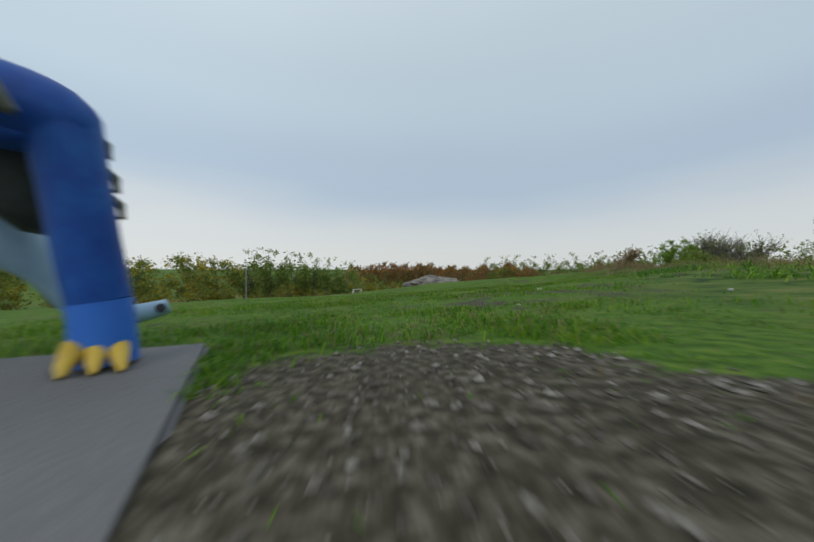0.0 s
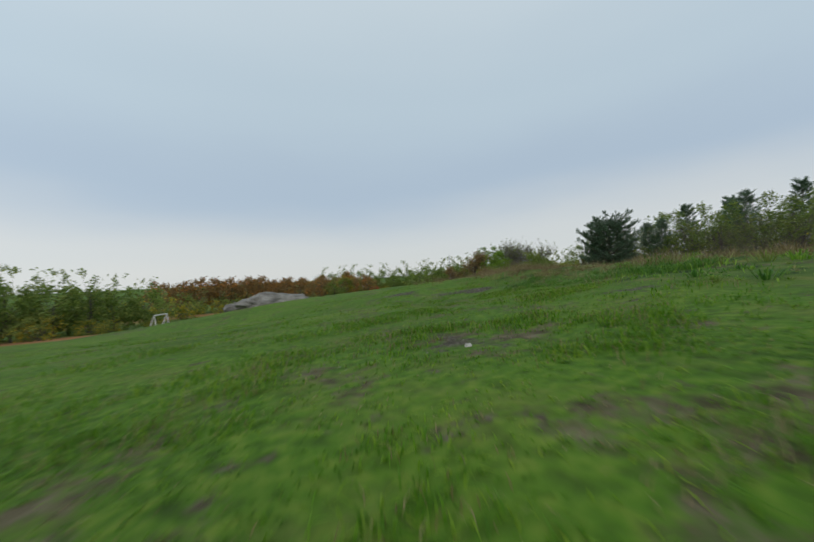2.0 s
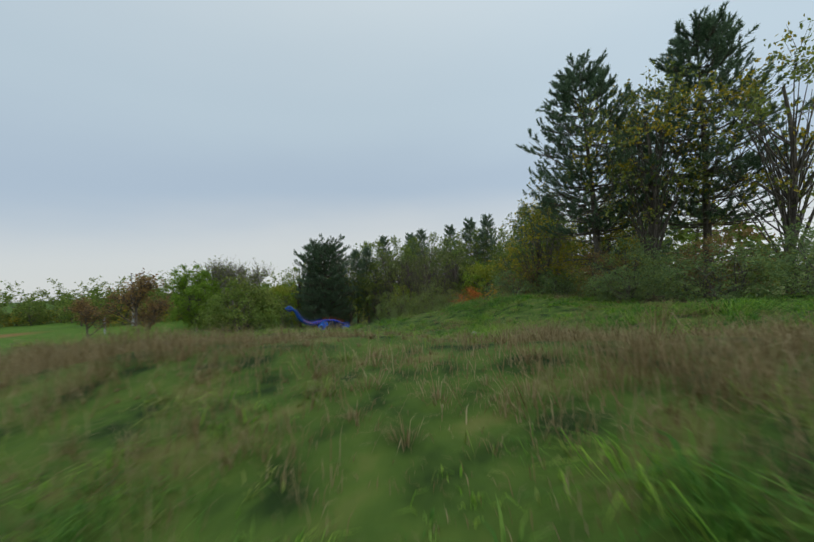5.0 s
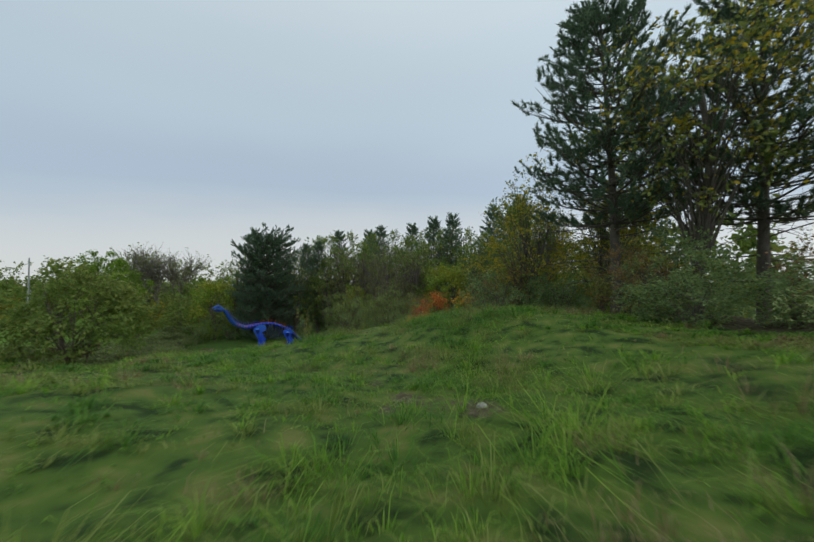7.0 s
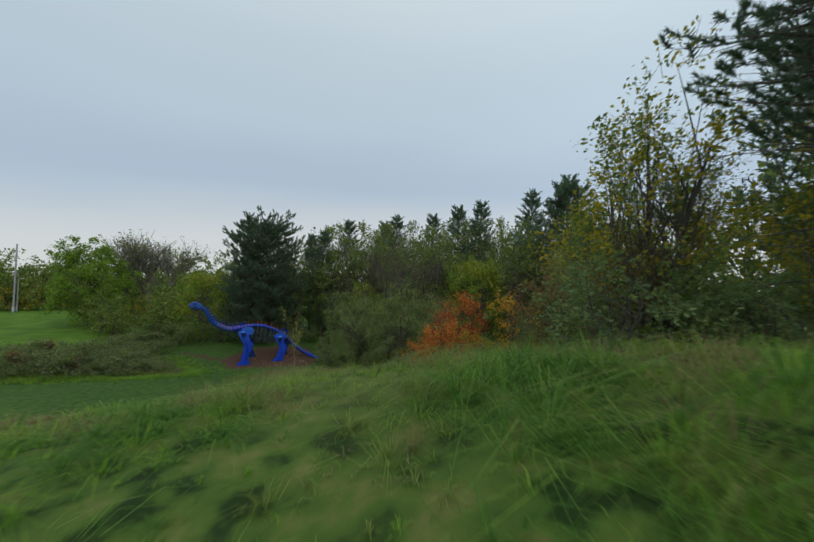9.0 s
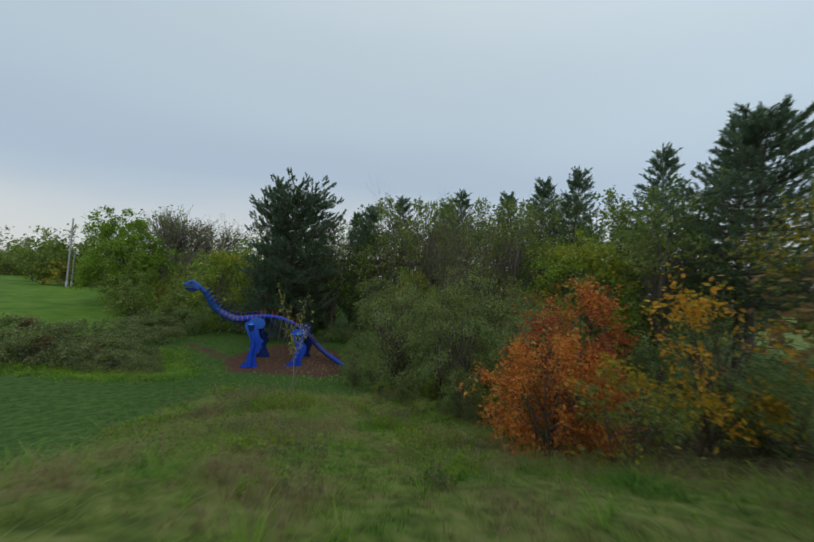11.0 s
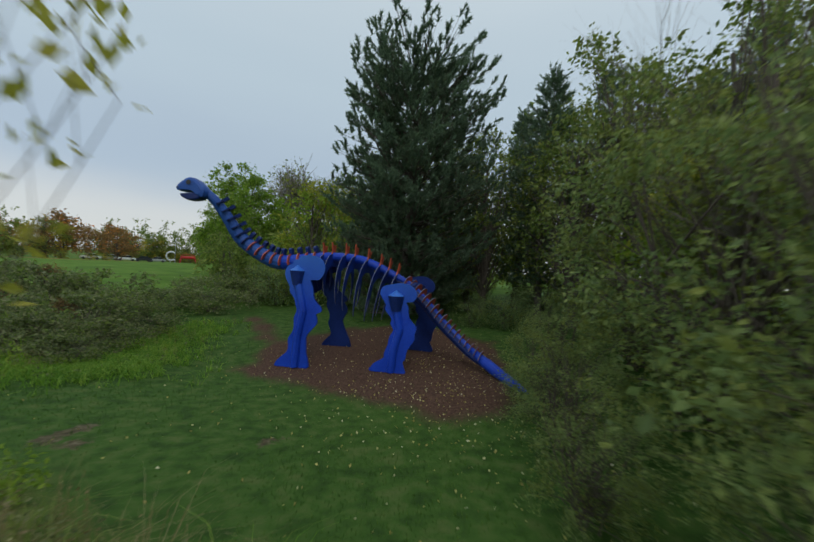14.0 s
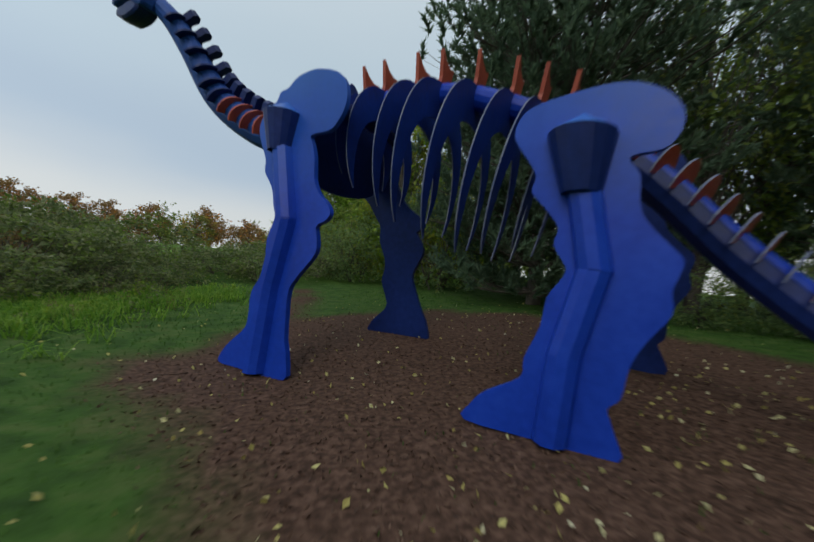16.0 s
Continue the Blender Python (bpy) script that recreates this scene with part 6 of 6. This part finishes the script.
meadow.append(bent_blades(c_rng, np.stack([dr[:, 0], dr[:, 1], land(dr[:, 0], dr[:, 1]) - 0.01], -1), tall_d[dk] * c_rng.uniform(0.5, 1.2, len(dk)), c_rng.uniform(0.003, 0.006, len(dk)), c_rng.uniform(0.2, 1.1, len(dk)), 2))
foot = np.array([(39.0, 53.2), (41.7, 51.6), (43.6, 48.6), (44.2, 44.8), (46.3, 43.2), (48.2, 44.0), (49.4, 47.5), (51.5, 50.5)])
fl = c_rng.uniform(0, len(foot) - 1.001, 2200)
fi = fl.astype(int)
fp = foot[fi] + (foot[fi + 1] - foot[fi]) * (fl - fi)[:, None] + c_rng.normal(size=(2200, 2)) * 0.8
fp = np.repeat(fp, 9, 0) + c_rng.normal(size=(19800, 2)) * 0.10
meadow.append(bent_blades(c_rng, np.stack([fp[:, 0], fp[:, 1], land(fp[:, 0], fp[:, 1]) - 0.01], -1), c_rng.uniform(0.14, 0.40, 19800), c_rng.uniform(0.014, 0.028, 19800), c_rng.uniform(0.7, 1.9, 19800), 0))
for slot in range(4):
    kk = kind_ == slot
    meadow.append(blades(mx[kk], my[kk], mh[kk] * (1, 1.1, 1.5, 1.0)[slot], g_rng.uniform(0.6, 1.3, kk.sum()) * (0.011, 0.010, 0.006, 0.012)[slot] * np.clip(0.8 + off_way(mx[kk], my[kk]) / 7, 1, 2.2), g_rng.uniform(0.6, 2.0, kk.sum()), slot))
# tussocks: fans of blades that bow outwards, big ones among many small, each of one kind
tx, ty = scatter(g_rng, 50000, (4.0, 50, -4, 36), meadow_keep)
big = g_rng.uniform(size=len(tx)) < 0.22
per = np.where(big, 36, 13)
tuft = np.repeat(np.arange(len(tx)), per)
size = np.clip(0.55 + 0.3 * off_way(tx, ty), 0.5, 1) * np.clip((tx - 4.5 - 0.45 * (ty - 9)) / 3.2, 0.5, 1) * np.where(tx < 10, 0.62, 1.0) * (1 + 0.5 * np.clip((tx - 25) / 4, 0, 1)) * np.where(big, g_rng.uniform(1.3, 2.3, len(tx)), g_rng.uniform(0.5, 1.0, len(tx))) * np.clip(1 + 0.5 * soft_noise(tx, ty, 0.6, 35), 0.6, 1.4)
way_ = g_rng.uniform(0, 2 * np.pi, len(tuft))
rad = np.abs(g_rng.normal(size=len(tuft))) * 0.075 * size[tuft]
bx, by = tx[tuft] + np.cos(way_) * rad, ty[tuft] + np.sin(way_) * rad
bh = g_rng.uniform(0.08, 0.185, len(tuft)) * size[tuft]
kind_ = patch(tx, ty)[tuft]
lean = 0.45 + 7.0 * rad + g_rng.uniform(0, 0.9, len(tuft))
for slot in range(4):
    kk = kind_ == slot
    r_ = np.stack([bx[kk], by[kk], land(bx[kk], by[kk]) - 0.01], -1)
    meadow.append(bent_blades(g_rng, r_, bh[kk] * (1, 1, 1.25, 1.1)[slot], (0.010, 0.009, 0.0055, 0.011)[slot] * g_rng.uniform(0.6, 1.3, kk.sum()) * np.clip(0.8 + off_way(bx[kk], by[kk]) / 7, 1, 2.2), lean[kk] * (1, 1.2, 0.8, 1.2)[slot], slot, way_[kk]))
tagged(piece("meadow_grass", meadow, [GRASS_LONG, GRASS_DULL, GRASS_DRY, GRASS_LUSH]), "long tussocky meadow grass with dry stalks", "grass", kind="stuff")


# knee-high weeds, leafy and withered, on the lower slope and along the brambles
def weed_keep(x, y):
    return np.clip(0.25 + soft_noise(x, y, 1.3, 51), 0, 1) * tall_at(x, y) * np.clip((x - 35) / 4, 0, 1) * np.where(off_way(x, y) < 0.9, 0, 1) * (1 - bare_and_shade_at(x, y))


w_rng = np.random.RandomState(52)
wx, wy = scatter(w_rng, 11000, (35, 52, 20, 37), weed_keep)
side_ = w_rng.uniform(0, len(foot) - 1.001, 260)
si = side_.astype(int)
fringe = foot[si] + (foot[si + 1] - foot[si]) * (side_ - si)[:, None] + w_rng.normal(size=(260, 2)) * 0.8
wx, wy = np.r_[wx, fringe[:, 0]], np.r_[wy, fringe[:, 1]]
tall_w = w_rng.uniform(0.16, 0.52, len(wx)) * np.clip(1 + 0.7 * soft_noise(wx, wy, 0.8, 53), 0.5, 1.6)
kind_w = np.where(w_rng.uniform(size=len(wx)) < 0.28, 2, np.where(soft_noise(wx, wy, 0.9, 54) > 0.1, 0, 1))
who = np.repeat(np.arange(len(wx)), 26)
up_w = w_rng.uniform(0, 1, len(who)) ** 0.8
aw, rw = w_rng.uniform(0, 2 * np.pi, len(who)), w_rng.uniform(0.02, 1, len(who)) * 0.45 * tall_w[who]
wp = np.stack([wx[who] + np.cos(aw) * rw, wy[who] + np.sin(aw) * rw, land(wx, wy)[who] + up_w * tall_w[who]], -1)
weeds = [leaves(w_rng, wp[kind_w[who] == q], (0.085, 0.065, 0.04)[q], q, np.array([0, 0, 0.1])) for q in range(3)]
stalk = np.repeat(np.arange(len(wx))[kind_w == 2], 7)
weeds.append(bent_blades(w_rng, np.stack([wx[stalk] + w_rng.normal(size=len(stalk)) * 0.06, wy[stalk] + w_rng.normal(size=len(stalk)) * 0.06, land(wx, wy)[stalk] - 0.01], -1), tall_w[stalk] * w_rng.uniform(0.9, 1.9, len(stalk)), 0.006 + 0 * tall_w[stalk], w_rng.uniform(0.1, 0.9, len(stalk)), 2))
tagged(piece("weeds", weeds, [LEAF_BRIGHT, LEAF_BRAMBLE, GRASS_DRY]), "knee-high green weeds among withered brown stalks", "weeds", kind="stuff")


def field_keep(x, y):
    d = off_way(x, y)
    return np.where(d < 2.5, 1.0, np.clip(1.15 - d / 14, 0.08, 0.6)) * (1 - tall_at(x, y)) * (1 - 0.95 * mulch_at(x, y)) * (1 - 0.6 * bare_and_shade_at(x, y))


fx, fy = scatter(g_rng, 190000, (34, 66, 26, 56), field_keep)
fh = g_rng.uniform(0.03, 0.08, len(fx)) * (1 + 0.5 * np.clip(soft_noise(fx, fy, 0.5, 42), -0.4, 1))
tagged(piece("field_grass", [blades(fx, fy, fh, g_rng.uniform(0.006, 0.011, len(fx)) * np.clip(off_way(fx, fy) / 5, 1, 2.2), g_rng.uniform(0.2, 1.2, len(fx)), 0)], [GRASS_FIELD]), "short green field grass round the bark bed", "grass", kind="stuff")


def pebbles(rng, x, y, s, flat=0.6, slot=0):
    """Small angular stones: squashed and twisted eight-sided lumps."""
    n = len(x)
    base = np.array([(1, 0, 0), (0, 1, 0), (-1, 0, 0), (0, -1, 0), (0.1, 0.1, 1), (0, 0, -1)], float)
    f = np.array([(0, 1, 4), (1, 2, 4), (2, 3, 4), (3, 0, 4), (1, 0, 5), (2, 1, 5), (3, 2, 5), (0, 3, 5)])
    a = rng.uniform(0, 2 * np.pi, n)
    v = base[None] * (1 + rng.uniform(-0.35, 0.35, (n, 6, 1))) * np.stack([s, s * rng.uniform(0.6, 1, n), s * flat], -1)[:, None]
    ca, sa = np.cos(a)[:, None], np.sin(a)[:, None]
    v = np.stack([v[..., 0] * ca - v[..., 1] * sa, v[..., 0] * sa + v[..., 1] * ca, v[..., 2]], -1)
    v += np.stack([x, y, land(x, y) + s * flat * 0.35], -1)[:, None]
    return v.reshape(-1, 3), (np.arange(n)[:, None, None] * 6 + f[None]).reshape(-1, 3), slot


px_, py_ = scatter(g_rng, 100000, (-1.6, 7.2, -0.9, 15.6), lambda x, y: gravel_at(x, y) * np.where(y < 2, 1.0, 0.5) * ~on_slab(x, y))
tagged(piece("gravel", [pebbles(g_rng, px_, py_, (0.0035 + 0.0115 * g_rng.uniform(size=len(px_)) ** 2.4) * np.where(py_ > 10, 1.8, np.where(py_ > 1.6, 0.6, 1.0)))], PEBBLE), "loose grey angular gravel in bare soil", "gravel", kind="stuff")

cx_, cy_ = scatter(g_rng, 60000, (48, 65, 33, 51), lambda x, y: mulch_at(x, y) * np.where(off_way(x, y) < 5, 1, 0.4))
cr_ = np.stack([cx_, cy_, land(cx_, cy_) + 0.008], -1)
tagged(piece("bark_chips", [leaves(g_rng, cr_, 0.055, 0, np.array([0, 0, 0.0]), 0.35)], CHIPS), "dark brown bark chips in a raked bed", "mulch", kind="stuff")


def litter_keep(x, y):
    d = np.hypot(x - 56.0, y - 35.5)
    return np.clip(np.exp(-(d / 4.0) ** 2) + 0.16 * mulch_at(x, y) + 0.05, 0, 1)


qx, qy = scatter(g_rng, 9000, (46, 64, 28, 48), litter_keep)
qr = np.stack([qx, qy, land(qx, qy) + 0.03 + 0.05 * (1 - mulch_at(qx, qy)) * g_rng.uniform(size=len(qx))], -1)
tagged(piece("fallen_leaves", [leaves(g_rng, qr, 0.055, 0, None, 0.7)], LITTER), "scattered pale yellow fallen leaves", "leaves", kind="stuff")
